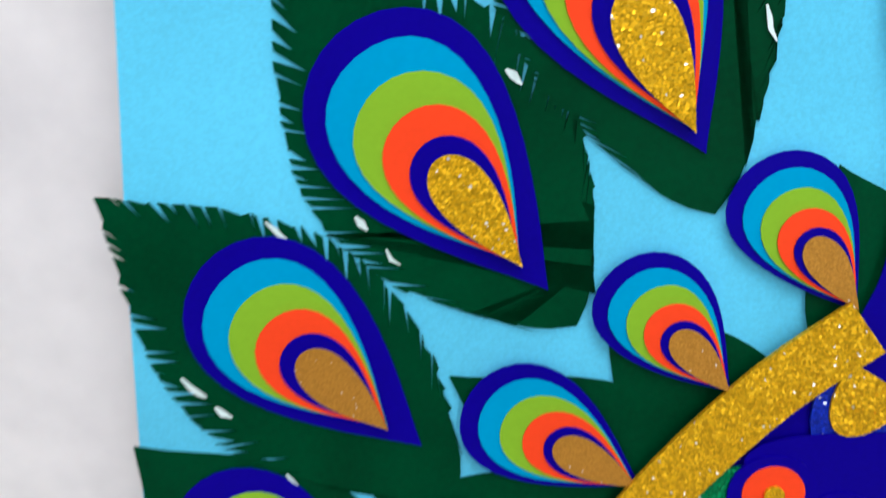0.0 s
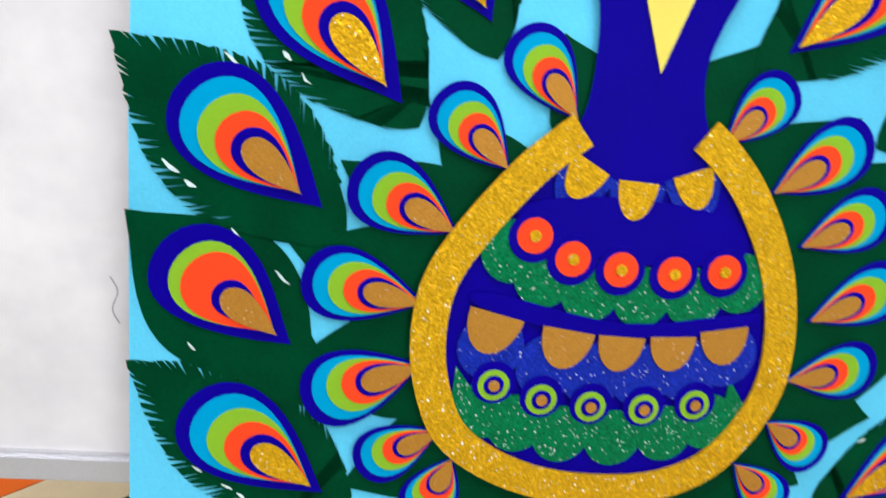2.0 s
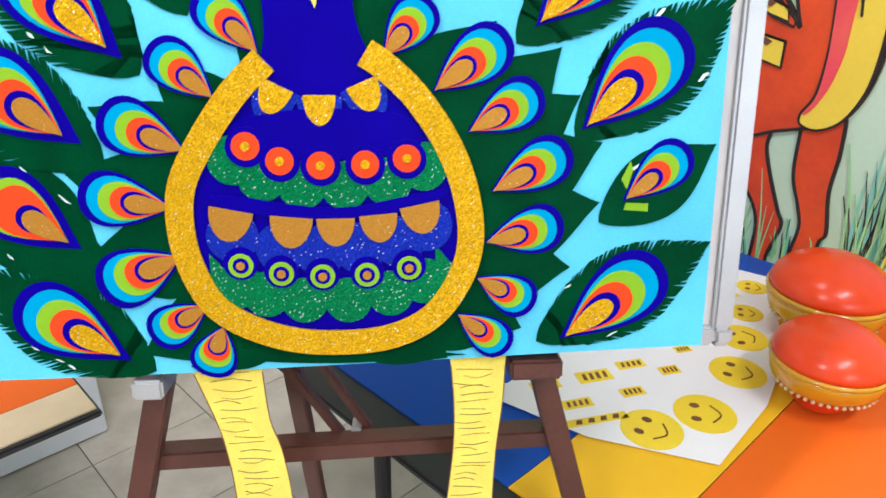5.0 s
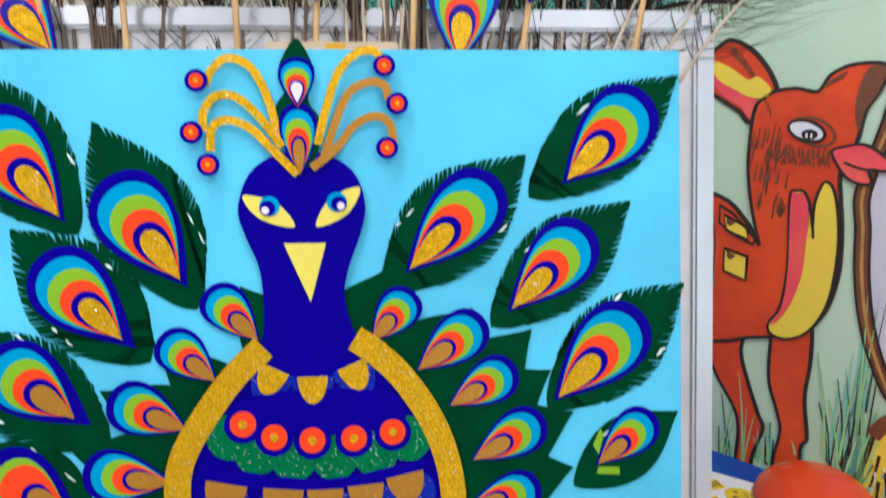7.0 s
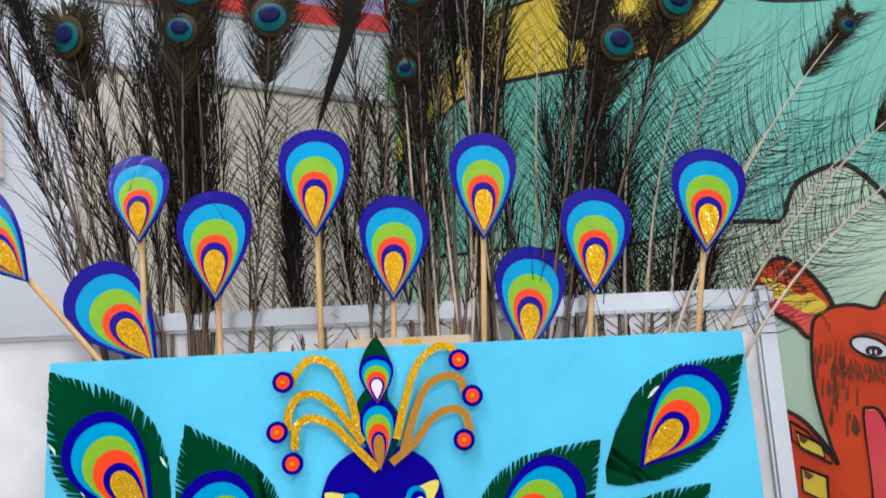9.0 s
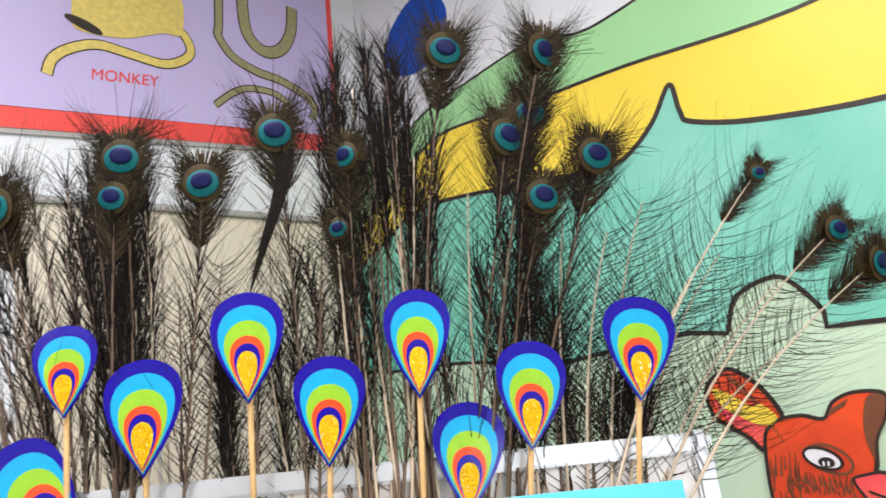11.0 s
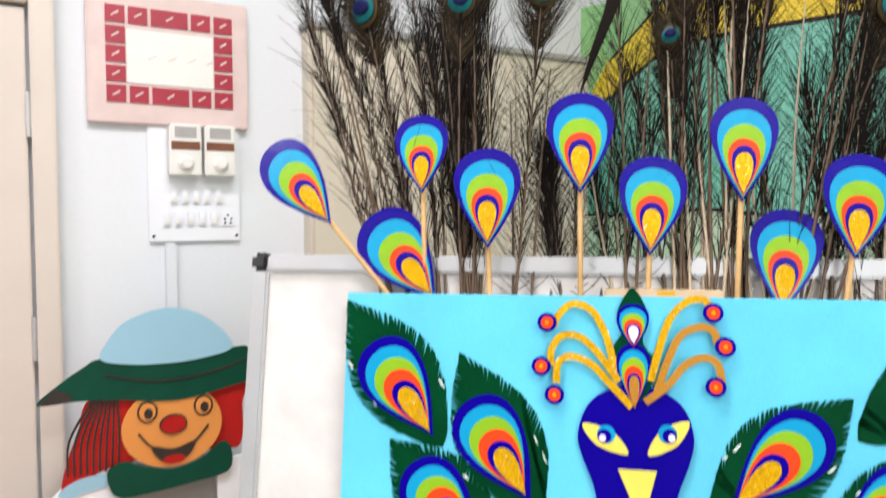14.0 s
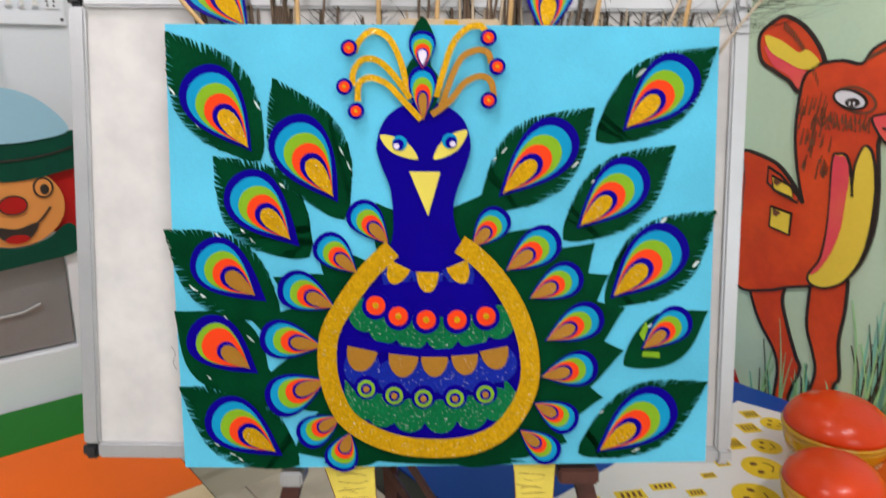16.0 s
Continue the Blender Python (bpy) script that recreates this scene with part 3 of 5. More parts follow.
for patch in ([(-0.081, 1.091), (-0.029, 1.071), (-0.025, 1.044), (-0.074, 1.058)], [(-0.074, 1.016), (-0.023, 1.006), (-0.022, 0.954), (-0.072, 0.966)]):
    outlined("patch", patch, YELW, 8, deer, 0.005)
    a, b = patch[0]
    paint("patch_shade", [(a + 0.006, b - 0.004), (a + 0.026, b - 0.012), (a + 0.016, b - 0.022), (a + 0.008, b - 0.018)], BROWNW, 10, deer)

# ---- left wall: chart, cupboard, sign, switches, door ----
chart = thing("animal_chart", LEFT, "large lilac animal chart with a red border", "poster")


def hung(x0, x1, z0, z1):
    """A sheet that hangs with its free end raised a little."""
    return [(x, z + 0.07 * (x - 0.24)) for x, z in ((x0, z0), (x1, z0), (x1, z1), (x0, z1))]


# The backing shows below the border as a grey strip, painting the shadow line there.
part("backing", slab(hung(-0.80, 1.008, 2.180, 2.90), 0.010, 0.009), GREYW, chart)
part("border", slab(hung(-0.80, 1.008, 2.193, 2.90), 0.013, 0.0025), REDW, chart)
part("sheet", slab(hung(-0.76, 0.985, 2.247, 2.90), 0.0155, 0.002), LILAC, chart)


def print_stroke(name, pts, w, material, y):
    part(name, slab(ribbon(curve(pts, 8), w), y, 0.0006), material, chart)


monkey_tail = [(0.100, 2.330), (0.114, 2.374), (0.156, 2.411), (0.223, 2.438), (0.301, 2.433), (0.401, 2.424), (0.462, 2.449), (0.486, 2.485), (0.463, 2.531), (0.428, 2.548)]
print_stroke("tail", monkey_tail, 0.030, BLACKW, 0.0165)
print_stroke("tail", monkey_tail, 0.023, TAILY, 0.0175)
part("animal_body", slab(curve([(0.16, 2.49), (0.20, 2.465), (0.30, 2.475), (0.40, 2.515), (0.46, 2.53), (0.44, 2.66), (0.20, 2.62)], 5, True), 0.0185, 0.0006), TAILY, chart)
part("animal_shade", slab(disc(0.19, 2.485, 0.05, 0.014, 20, -0.3), 0.0195, 0.0006), BLACKW, chart)
long_tail = [(0.585, 2.75), (0.578, 2.589), (0.576, 2.552), (0.622, 2.496), (0.701, 2.466), (0.785, 2.454), (0.872, 2.424), (0.912, 2.385), (0.900, 2.345)]
print_stroke("long_tail", long_tail, 0.030, BLACKW, 0.0165)
print_stroke("long_tail", long_tail, 0.022, TAIL, 0.0175)
for pts, w in (([(0.556, 2.330), (0.619, 2.382), (0.679, 2.406), (0.762, 2.405), (0.815, 2.378)], 0.016), ([(0.66, 2.75), (0.667, 2.614), (0.694, 2.560), (0.745, 2.540), (0.800, 2.567), (0.835, 2.632), (0.845, 2.72)], 0.034)):
    print_stroke("long_tail", pts, w + 0.008, BLACKW, 0.0160)
    print_stroke("long_tail", pts, w, TAIL, 0.0170)
txt = bpy.data.curves.new("caption", "FONT")
txt.body, txt.size, txt.extrude, txt.shear = "MONKEY", 0.044, 0.0006, 0.15
cap = new("caption", txt)
cap.parent = chart
cap.matrix_local = Matrix.Translation((0.205, -0.0168, 2.338)) @ pose(0, 0, 0, 90, -5)
txt.materials.append(REDW)

cup = thing("wall_cupboard", LEFT, "cream laminated cupboard with plain doors", "cupboard")
part("body", box(0.03, 0.985, -0.05, -0.001, 0.0, 1.985), CREAM, cup)
for a, b in ((0.04, 0.36), (0.365, 0.685), (0.69, 0.978)):
    part("door_panel", box(a, b, -0.062, -0.0505, 0.10, 1.955, 0.003), CREAM, cup)
    part("handle", rod([(b - 0.03, -0.085, 1.25), (b - 0.03, -0.085, 1.40)], 0.005, 0.005), ALU, cup)
part("cornice", box(0.02, 0.99, -0.066, -0.001, 1.986, 2.004, 0.003), GREYW, cup)

sign = thing("border_sign", LEFT @ Matrix.Translation((-0.058, 0, -0.052)), "pale pink notice board edged with maroon squares", "sign")
part("board", box(-0.433, -0.062, -0.022, -0.001, 1.765, 2.078, 0.004), PINKBOARD, sign)
part("panel", box(-0.347, -0.149, -0.0245, -0.0225, 1.862, 1.988), SWITCH, sign)
rs = random.Random(7)


def square(x0, x1, z0, z1):
    p = part("square", box(x0, x1, -0.026, -0.0225, z0, z1), MAROON, sign)
    part("bar", slab(ribbon([((x0 + x1) / 2 - 0.008, (z0 + z1) / 2 - 0.005), ((x0 + x1) / 2 + 0.008, (z0 + z1) / 2 + 0.006)], 0.004), 0.0268, 0.0006), PINKBOARD, p)


for z0, z1 in ((2.000, 2.040), (1.815, 1.855)):
    for x0, x1 in ((-0.392, -0.350), (-0.342, -0.300), (-0.292, -0.208), (-0.200, -0.155), (-0.146, -0.102)):
        square(x0, x1, z0, z1)
for z0, z1 in ((1.952, 1.992), (1.908, 1.946), (1.863, 1.900)):
    square(-0.392, -0.350, z0, z1)
    square(-0.146, -0.102, z0, z1)
for k in range(4):
    part("bar", slab(ribbon([(-0.30 + 0.045 * k, 1.92), (-0.28 + 0.045 * k, 1.93)], 0.003), 0.0252, 0.0006), PINKBOARD, sign)

sw = thing("switch_board", LEFT, "ivory switch board with two fan regulators", "switchboard")
part("plate", box(-0.362, -0.143, -0.012, -0.001, 1.43, 1.745, 0.003), WHITEP, sw)
for x in (-0.318, -0.236):
    reg = part("regulator", box(x, x + 0.074, -0.055, -0.0125, 1.592, 1.718, 0.004), SWITCH, sw)
    part("label_strip", box(x + 0.004, x + 0.070, -0.0565, -0.0552, 1.655, 1.675), BROWNW, reg)
    part("vent", box(x + 0.012, x + 0.062, -0.0565, -0.0552, 1.684, 1.710), GREYW, reg)
    k = part("knob", lathe([(0.019, 0), (0.019, 0.004), (0.012, 0.008), (0.011, 0.014)], 24), SWITCH, reg)
    k.matrix_local = Matrix.Translation((x + 0.037, -0.0555, 1.622)) @ pose(0, 0, 0, 90)
for z, xs in ((1.525, (-0.312, -0.286, -0.26, -0.234, -0.205)), (1.470, (-0.33, -0.302, -0.274, -0.246, -0.218))):
    for x in xs:
        s = part("switch", box(x, x + 0.016, -0.020, -0.0125, z, z + 0.034, 0.002), WHITEP, sw)
        part("toggle", box(x + 0.003, x + 0.013, -0.023, -0.0202, z + 0.006, z + 0.018), SWITCH, s)
sock = part("socket", box(-0.192, -0.158, -0.016, -0.0125, 1.468, 1.506, 0.002), WHITEP, sw)
for dx, dz in ((0, 0.010), (-0.008, 0), (0.008, 0), (-0.007, -0.010), (0.007, -0.010)):
    part("hole", slab(disc(-0.175 + dx, 1.487 + dz, 0.003, n=10), 0.0165, 0.0005), BLACKPL, sock)
for x in (-0.352, -0.153):
    part("screw", slab(disc(x, 1.445, 0.004, n=12), 0.0135, 0.001), BLACKPL, sw)
pipe = tagged(part("conduit", box(-0.326, -0.299, -0.016, -0.001, 0.3, 1.428, 0.003), WALLW, None), "white plastic cable conduit on the wall", "conduit")
pipe.matrix_world = LEFT

door = thing("door_1", LEFT, "closed beige painted door with steel hinges", "door", kind="structure")
part("leaf", box(-1.42, -0.612, -0.030, -0.001, 0.01, 1.955, 0.003), DOORP, door)
part("frame", box(-0.604, -0.555, -0.05, -0.001, 0.0, 2.03, 0.004), DOORP, door)
part("lintel", box(-1.42, -0.605, -0.05, -0.001, 1.962, 2.03, 0.004), DOORP, door)
for z in (1.72, 1.22, 0.5):
    part("hinge", rod([(-0.608, -0.036, z - 0.05), (-0.608, -0.036, z + 0.05)], 0.007, 0.007, 8), ALU, door)

# ---- the cut-out clown in front of the left wall: plain shapes ----
CLOWN = basis(UL, NL, NL * 1.10 + UL * -0.007 + Vector((0, 0, 0.004)))
clown = thing("clown_bin", CLOWN, "painted plywood clown with hat on a white steel stand", "cutout")


def ply(name, pts, material, y, label=""):
    return part(name, slab(pts, y, 0.010 if y < 0.012 else 0.003), material, clown, label)


ply("hair", curve([(-0.478, 1.115), (-0.53, 1.03), (-0.562, 0.915), (-0.52, 0.925), (-0.47, 0.95), (-0.34, 0.96), (-0.235, 0.955), (-0.19, 0.96), (-0.185, 1.05), (-0.2, 1.12)], 6, True), REDP, 0.004)
for k in range(9):
    x = -0.545 + 0.012 * k
    ply("hair_line", ribbon(curve([(-0.50 + 0.006 * k, 1.10), (x, 1.02), (x - 0.004, 0.945)], 5), 0.004), BLACKW, 0.0075)
ply("face", disc(-0.340, 1.025, 0.106, 0.092, 36), SKIN, 0.013)
brim = curve([(-0.602, 1.106), (-0.56, 1.145), (-0.515, 1.175), (-0.478, 1.190), (-0.35, 1.180), (-0.21, 1.190), (-0.17, 1.183), (-0.15, 1.12), (-0.22, 1.10), (-0.33, 1.083), (-0.45, 1.098), (-0.53, 1.105)], 6, True)
ply("hat_brim", brim, HATG, 0.017)
ply("hat_band", ribbon(curve([(-0.475, 1.155), (-0.40, 1.135), (-0.33, 1.130), (-0.25, 1.140), (-0.18, 1.16)], 6), 0.004), BLACKW, 0.0205)
ply("hat_crown", curve([(-0.482, 1.188), (-0.47, 1.225), (-0.43, 1.268), (-0.352, 1.290), (-0.28, 1.272), (-0.225, 1.225), (-0.212, 1.188), (-0.28, 1.172), (-0.35, 1.168), (-0.42, 1.172)], 6, True), HATB, 0.021)
ply("brim_tip", [(-0.600, 1.106), (-0.57, 1.135), (-0.545, 1.125), (-0.535, 1.108)], BLACKW, 0.0205)
for x in (-0.393, -0.275):
    ply("eye", disc(x, 1.064, 0.019, 0.022), SKIN, 0.0165)
    ply("eye_ring", ribbon(disc(x, 1.064, 0.019, 0.022) + [(x + 0.019, 1.064)], 0.004), BLACKW, 0.017)
    ply("pupil", disc(x + 0.002, 1.060, 0.009, 0.012), BLACKW, 0.018)
ply("nose", disc(-0.340, 1.030, 0.028, 0.021), REDP, 0.018)
ply("nose_ring", ribbon(disc(-0.340, 1.030, 0.028, 0.021) + [(-0.312, 1.030)], 0.003), BLACKW, 0.0185)
ply("smile", ribbon(curve([(-0.412, 1.018), (-0.385, 0.985), (-0.34, 0.968), (-0.295, 0.985), (-0.265, 1.018)], 6), 0.004), BLACKW, 0.017)
ply("mouth", curve([(-0.385, 0.985), (-0.34, 0.975), (-0.295, 0.985), (-0.31, 0.955), (-0.34, 0.942), (-0.37, 0.955)], 6, True), BLACKW, 0.018)
ply("tongue", disc(-0.34, 0.952, 0.024, 0.010), REDP, 0.019)
ply("collar", curve([(-0.475, 0.945), (-0.44, 0.962), (-0.40, 0.945), (-0.34, 0.930), (-0.28, 0.945), (-0.235, 0.975), (-0.215, 0.955), (-0.222, 0.905), (-0.30, 0.892), (-0.40, 0.884), (-0.46, 0.890)], 6, True), HATG, 0.0175)
part("stand", box(-0.447, -0.245, 0.012, 0.16, 0.67, 0.90, 0.003), STEEL, clown)
ply("shoulder", curve([(-0.70, 0.70), (-0.64, 0.83), (-0.56, 0.92), (-0.50, 0.945), (-0.47, 0.93), (-0.45, 0.88), (-0.448, 0.70), (-0.448, 0.42), (-0.70, 0.42)], 6, True), WHITEP, 0.002, "white and pale blue painted shoulder")
ply("shoulder_trim", curve([(-0.565, 0.915), (-0.53, 0.935), (-0.48, 0.938), (-0.468, 0.915), (-0.52, 0.905), (-0.56, 0.895)], 5, True), HATB, 0.006)
ply("side", [(-0.244, 0.66), (-0.244, 0.93), (-0.12, 0.93), (-0.10, 0.66)], WHITEP, 0.002)
part("base", box(-0.72, 0.0, -0.004, 0.16, 0.0, 0.665, 0.004), WHITEP, clown)
part("bolt", rod([(-0.43, 0.008, 0.765), (-0.35, 0.006, 0.770), (-0.31, 0.004, 0.785)], 0.004, 0.004), GREYW, clown)

# ---- tables ----
TZ = 0.547


def table(name, x0, x1, y0, y1, strips, label, edge_mat):
    t = thing(name, ROOMM, label, "table")
    part("edge", box(x0, x1, y0, y1, TZ - 0.014, TZ - 0.003, 0.003), edge_mat, t)
    for n, (a, b, c, d), m in strips:
        part(n, box(a, b, c, d, TZ - 0.003, TZ + 0.0), m, t)
    for x in (x0 + 0.2, x1 - 0.2):
        for y in (y0 + 0.2, y1 - 0.2):
            part("leg", rod([(x, y, 0), (x, y, TZ - 0.014)], 0.016, 0.02, 12), BLACKPL, t)
    return t


# floor frame: x = towards the mural wall, y = towards the switch wall (mural wall's run is -y)
# Black edge, widened at low x so its colour also gives the shade under the table.
table("colour_table", 0.085, 1.085, -0.95, 0.52, (
    ("blue_panel", (0.154, 1.08, -0.115, 0.515), TBLUE), ("yellow_panel", (0.154, 1.08, -0.30, -0.117), TYEL), ("orange_panel", (0.154, 1.08, -0.945, -0.302), TORA)),
    "low school table with blue, yellow and orange panels", BLACKPL)
table("striped_table", -1.25, -0.175, 0.42, 1.085, (
    ("orange_panel", (-1.245, -0.18, 0.512, 0.868), TORA), ("green_panel", (-1.245, -0.18, 0.870, 1.08), TGRE), ("cream_panel", (-1.245, -0.18, 0.43, 0.510), TCREAM)),
    "low school table with green, orange and cream panels", BLACKPL)

# Printed sheet with smiley faces on the table.
sheet = thing("smiley_sheet", ROOMM, "white sheet printed with yellow smiley faces, on the table", "paper")


def flat(name, pts, z, material, parent, thick=0.0006):
    bm = bmesh.new()
    lo = [bm.verts.new((x, y, z - thick)) for x, y in pts]
    hi = [bm.verts.new((x, y, z)) for x, y in pts]
    area = sum(a[0] * b[1] - b[0] * a[1] for a, b in zip(pts, pts[1:] + pts[:1]))
    if area < 0:
        lo.reverse()
        hi.reverse()
    bm.faces.new(hi)
    bm.faces.new(lo[::-1])
    for i in range(len(hi)):
        j = (i + 1) % len(hi)
        bm.faces.new((hi[i], lo[i], lo[j], hi[j]))
    return part(name, bm, material, parent)


def room_xy(x, y):
    v = Vector((x, y, 0))
    return v.dot(UL), v.dot(NL)


corners = [(0.225, 0.235), (0.16, 0.228), (0.32, 0.10), (0.490, 0.030), (0.62, 0.155), (0.715, 0.285), (0.83, 0.57), (0.735, 0.645), (0.45, 0.43)]
flat("paper", [room_xy(*c) for c in corners], TZ + 0.0035, CLOTH, sheet)


def smiley(x, y, r, turn):
    cx, cy = room_xy(x, y)
    f = flat("smiley", [(cx + p[0], cy + p[1]) for p in disc(0, 0, r, n=24)], TZ + 0.0043, EMOJI, sheet, 0.0005)
    c, s = math.cos(turn), math.sin(turn)

    def put(n, pts):
        flat(n, [(cx + a * c - b * s, cy + a * s + b * c) for a, b in pts], TZ + 0.0049, BROWNW, f, 0.0004)
    put("eye", disc(-0.35 * r, 0.3 * r, 0.13 * r, 0.17 * r, 10))
    put("eye", disc(0.35 * r, 0.3 * r, 0.13 * r, 0.17 * r, 10))
    put("mouth", ribbon(curve([(-0.45 * r, -0.2 * r), (0, -0.5 * r), (0.45 * r, -0.2 * r)], 5), 0.06 * r))


for x, y, r, a in ((0.612, 0.243, 0.046, 0.3), (0.514, 0.140, 0.047, 0.6), (0.421, 0.109, 0.046, 0.2), (0.668, 0.345, 0.043, 1.0), (0.712, 0.43, 0.032, 0.5), (0.772, 0.53, 0.030, 0.4)):
    smiley(x, y, r, a)
rs = random.Random(9)
for x, y, w, h in ((0.285, 0.225, 0.05, 0.022), (0.325, 0.175, 0.05, 0.022), (0.37, 0.245, 0.06, 0.03), (0.42, 0.20, 0.04, 0.022), (0.345, 0.135, 0.10, 0.016), (0.44, 0.275, 0.05, 0.022), (0.50, 0.255, 0.035, 0.022), (0.545, 0.315, 0.03, 0.018), (0.59, 0.36, 0.03, 0.02), (0.645, 0.44, 0.035, 0.045), (0.705, 0.51, 0.045, 0.04), (0.735, 0.575, 0.04, 0.035)):
    cx, cy = room_xy(x, y)
    c, s = math.cos(-0.5), math.sin(-0.5)
    f = flat("printed_tag", [(cx + a * c - b * s, cy + a * s + b * c) for a, b in ((-w / 2, -h / 2), (w / 2, -h / 2), (w / 2, h / 2), (-w / 2, h / 2))], TZ + 0.0043, EMOJI, sheet, 0.0005)
    for k in range(4):
        a0 = -w * 0.35 + k * w * 0.2
        flat("bar", [(cx + a * c - b * s, cy + a * s + b * c) for a, b in ((a0, -h * 0.25), (a0 + w * 0.10, -h * 0.3), (a0 + w * 0.13, h * 0.25), (a0 + w * 0.04, h * 0.3))], TZ + 0.0049, BROWNW, f, 0.0004)


def bowl(x, y, s, label):
    b = thing("lidded_bowl", Matrix.Translation((x, y, TZ + 0.0045)) @ Matrix.Diagonal((1, 1, 1.13, 1)), label, "bowl", "lacquered bowls")
    part("foot", lathe([(0.040 * s, 0), (0.046 * s, 0.004), (0.040 * s, 0.020 * s), (0.055 * s, 0.030 * s)]), LACQ, b, "red turned foot", True)
    part("body", lathe([(0.040 * s, 0.026 * s), (0.075 * s, 0.036 * s), (0.096 * s, 0.055 * s), (0.102 * s, 0.075 * s), (0.102 * s, 0.082 * s)]), OCHRE, b, "ochre lacquered bowl with a carved rim", True)
    part("rim", lathe([(0.099 * s, 0.080 * s), (0.1045 * s, 0.083 * s), (0.1045 * s, 0.088 * s), (0.099 * s, 0.0905 * s)]), OCHRE, b, "", True)
    bead = mesh_of(lathe([(0.0005, -0.003), (0.003, -0.001), (0.003, 0.001), (0.0005, 0.003)], 8), "bead", TCREAM)
    for k in range(44):
        o = new("bead", bead)
        o.parent = b
        o.location = (0.0885 * s * math.cos(k * math.tau / 44), 0.0885 * s * math.sin(k * math.tau / 44), 0.044 * s)
    lid = [(0.1015 * s * math.cos(t * math.pi / 24), (0.0905 + 0.056 * math.sin(t * math.pi / 24)) * s) for t in range(12)] + [(0.001, 0.1465 * s)]
    part("lid", lathe(lid, 48), LACQ, b, "glossy domed orange-red lid", True)
    return b


bowl(0.703, 0.160, 0.83, "orange-red lacquered bowl with domed lid on the table")
bowl(0.803, 0.342, 0.98, "larger orange-red lacquered bowl with domed lid behind")

# ---- whiteboard on its easel ----
wb = thing("whiteboard", BOARD, "white marker board in an aluminium frame with black corners", "whiteboard")
BX0, BX1, BZ0, BZ1, BY = -0.495, 0.408, -0.585, 0.052, 0.030
part("panel", box(BX0 + 0.005, BX1 - 0.005, BY, BY + 0.012, BZ0 + 0.005, BZ1 - 0.005), WHITEBOARD, wb)
for x0, x1 in ((BX0, BX0 + 0.022), (BX1 - 0.022, BX1)):
    part("rail", box(x0, x1, BY - 0.008, BY + 0.016, BZ0 + 0.02, BZ1 - 0.022, 0.003), ALU, wb)
for z0, z1 in ((BZ0, BZ0 + 0.022), (BZ1 - 0.022, BZ1)):
    part("rail", box(BX0 + 0.02, BX1 - 0.02, BY - 0.008, BY + 0.016, z0, z1, 0.003), ALU, wb)
for x in (BX0 - 0.002, BX1 - 0.022):
    for z in (BZ0 - 0.002, BZ1 - 0.022):
        part("corner_cap", box(x, x + 0.024, BY - 0.010, BY + 0.018, z, z + 0.024, 0.006), BLACKPL if x < 0 else ALU, wb)
part("wire", rod([(0.392, BY - 0.002, -0.09), (0.405, BY - 0.003, -0.13), (0.412, BY - 0.002, -0.19), (0.410, BY - 0.001, -0.24)], 0.0008, 0.0008), BLACKPL, wb)
part("thread", rod([(x, BY - 0.010, z) for x, z in curve([(-0.368, -0.425), (-0.363, -0.435), (-0.366, -0.448), (-0.361, -0.458)], 5)], 0.0006, 0.0006, 5), GREYW, wb)

easel = thing("easel", BOARD, "dark brown wooden easel with crossbar behind the whiteboard", "easel")
LEGZ = -1.4 / math.cos(radians(10)) - 0.008
for x0, x1, w in ((-0.098, -0.414, 0.025), (0.094, 0.425, 0.031)):
    part("leg", beam((x0, 0.062, -0.2), (x1, 0.062, LEGZ + 0.01), w, 0.026), WOOD, easel)
part("bracket", box(-0.217, -0.186, 0.000, 0.050, -0.616, -0.5945, 0.003), ALU, easel, "bent steel ledge bracket")
part("bracket", box(0.166, 0.221, 0.004, 0.050, -0.610, -0.588, 0.003), WOOD, easel)
part("crossbar", beam((-0.226, 0.078, -0.724), (0.226, 0.078, -0.713), 0.032, 0.021), WOOD, easel)
part("back_leg", beam((-0.075, 0.075, -0.55), (-0.055, 0.42, LEGZ + 0.075), 0.020, 0.024), WOOD, easel)
part("brace", beam((-0.085, 0.096, -0.615), (-0.018, 0.096, -0.716), 0.015, 0.010), WOOD, easel)
part("brace", beam((-0.049, 0.109, -0.615), (0.014, 0.109, -0.716), 0.015, 0.010), WOOD, easel)
part("hinge_bolt", rod([(-0.001, 0.088, -0.709), (-0.001, 0.116, -0.709)], 0.006, 0.006, 10), ALU, easel)

carton = thing("cardboard_box", BOARD, "flat brown cardboard box taped at the top, behind the collage", "box")
part("box", box(-0.055, 0.075, 0.004, 0.022, -0.25, 0.014, 0.002), CARD, carton)
part("tape", box(0.003, 0.022, 0.0030, 0.0038, -0.02, 0.012), OCHRE, carton)

# ---- the paper collage ----
art = thing("paper_bird_collage", BOARD, "blue paper collage of a displaying bird with glitter trim", "poster")
sheet_line = [(-0.358, 0.003), (0.0, 0.005), (0.359, 0.005), (0.362, -0.28), (0.364, -0.573), (0.10, -0.580), (-0.20, -0.587), (-0.345, -0.588), (-0.355, -0.30)]
part("backing", slab([(x * 0.995, z * 0.995) for x, z in sheet_line], 0.0, 0.004), FOAM, art)
part("sky_sheet", slab(sheet_line, 0.0006, 0.0005), SKY, art)
rl = random.Random(21)
STEP = 0.0007


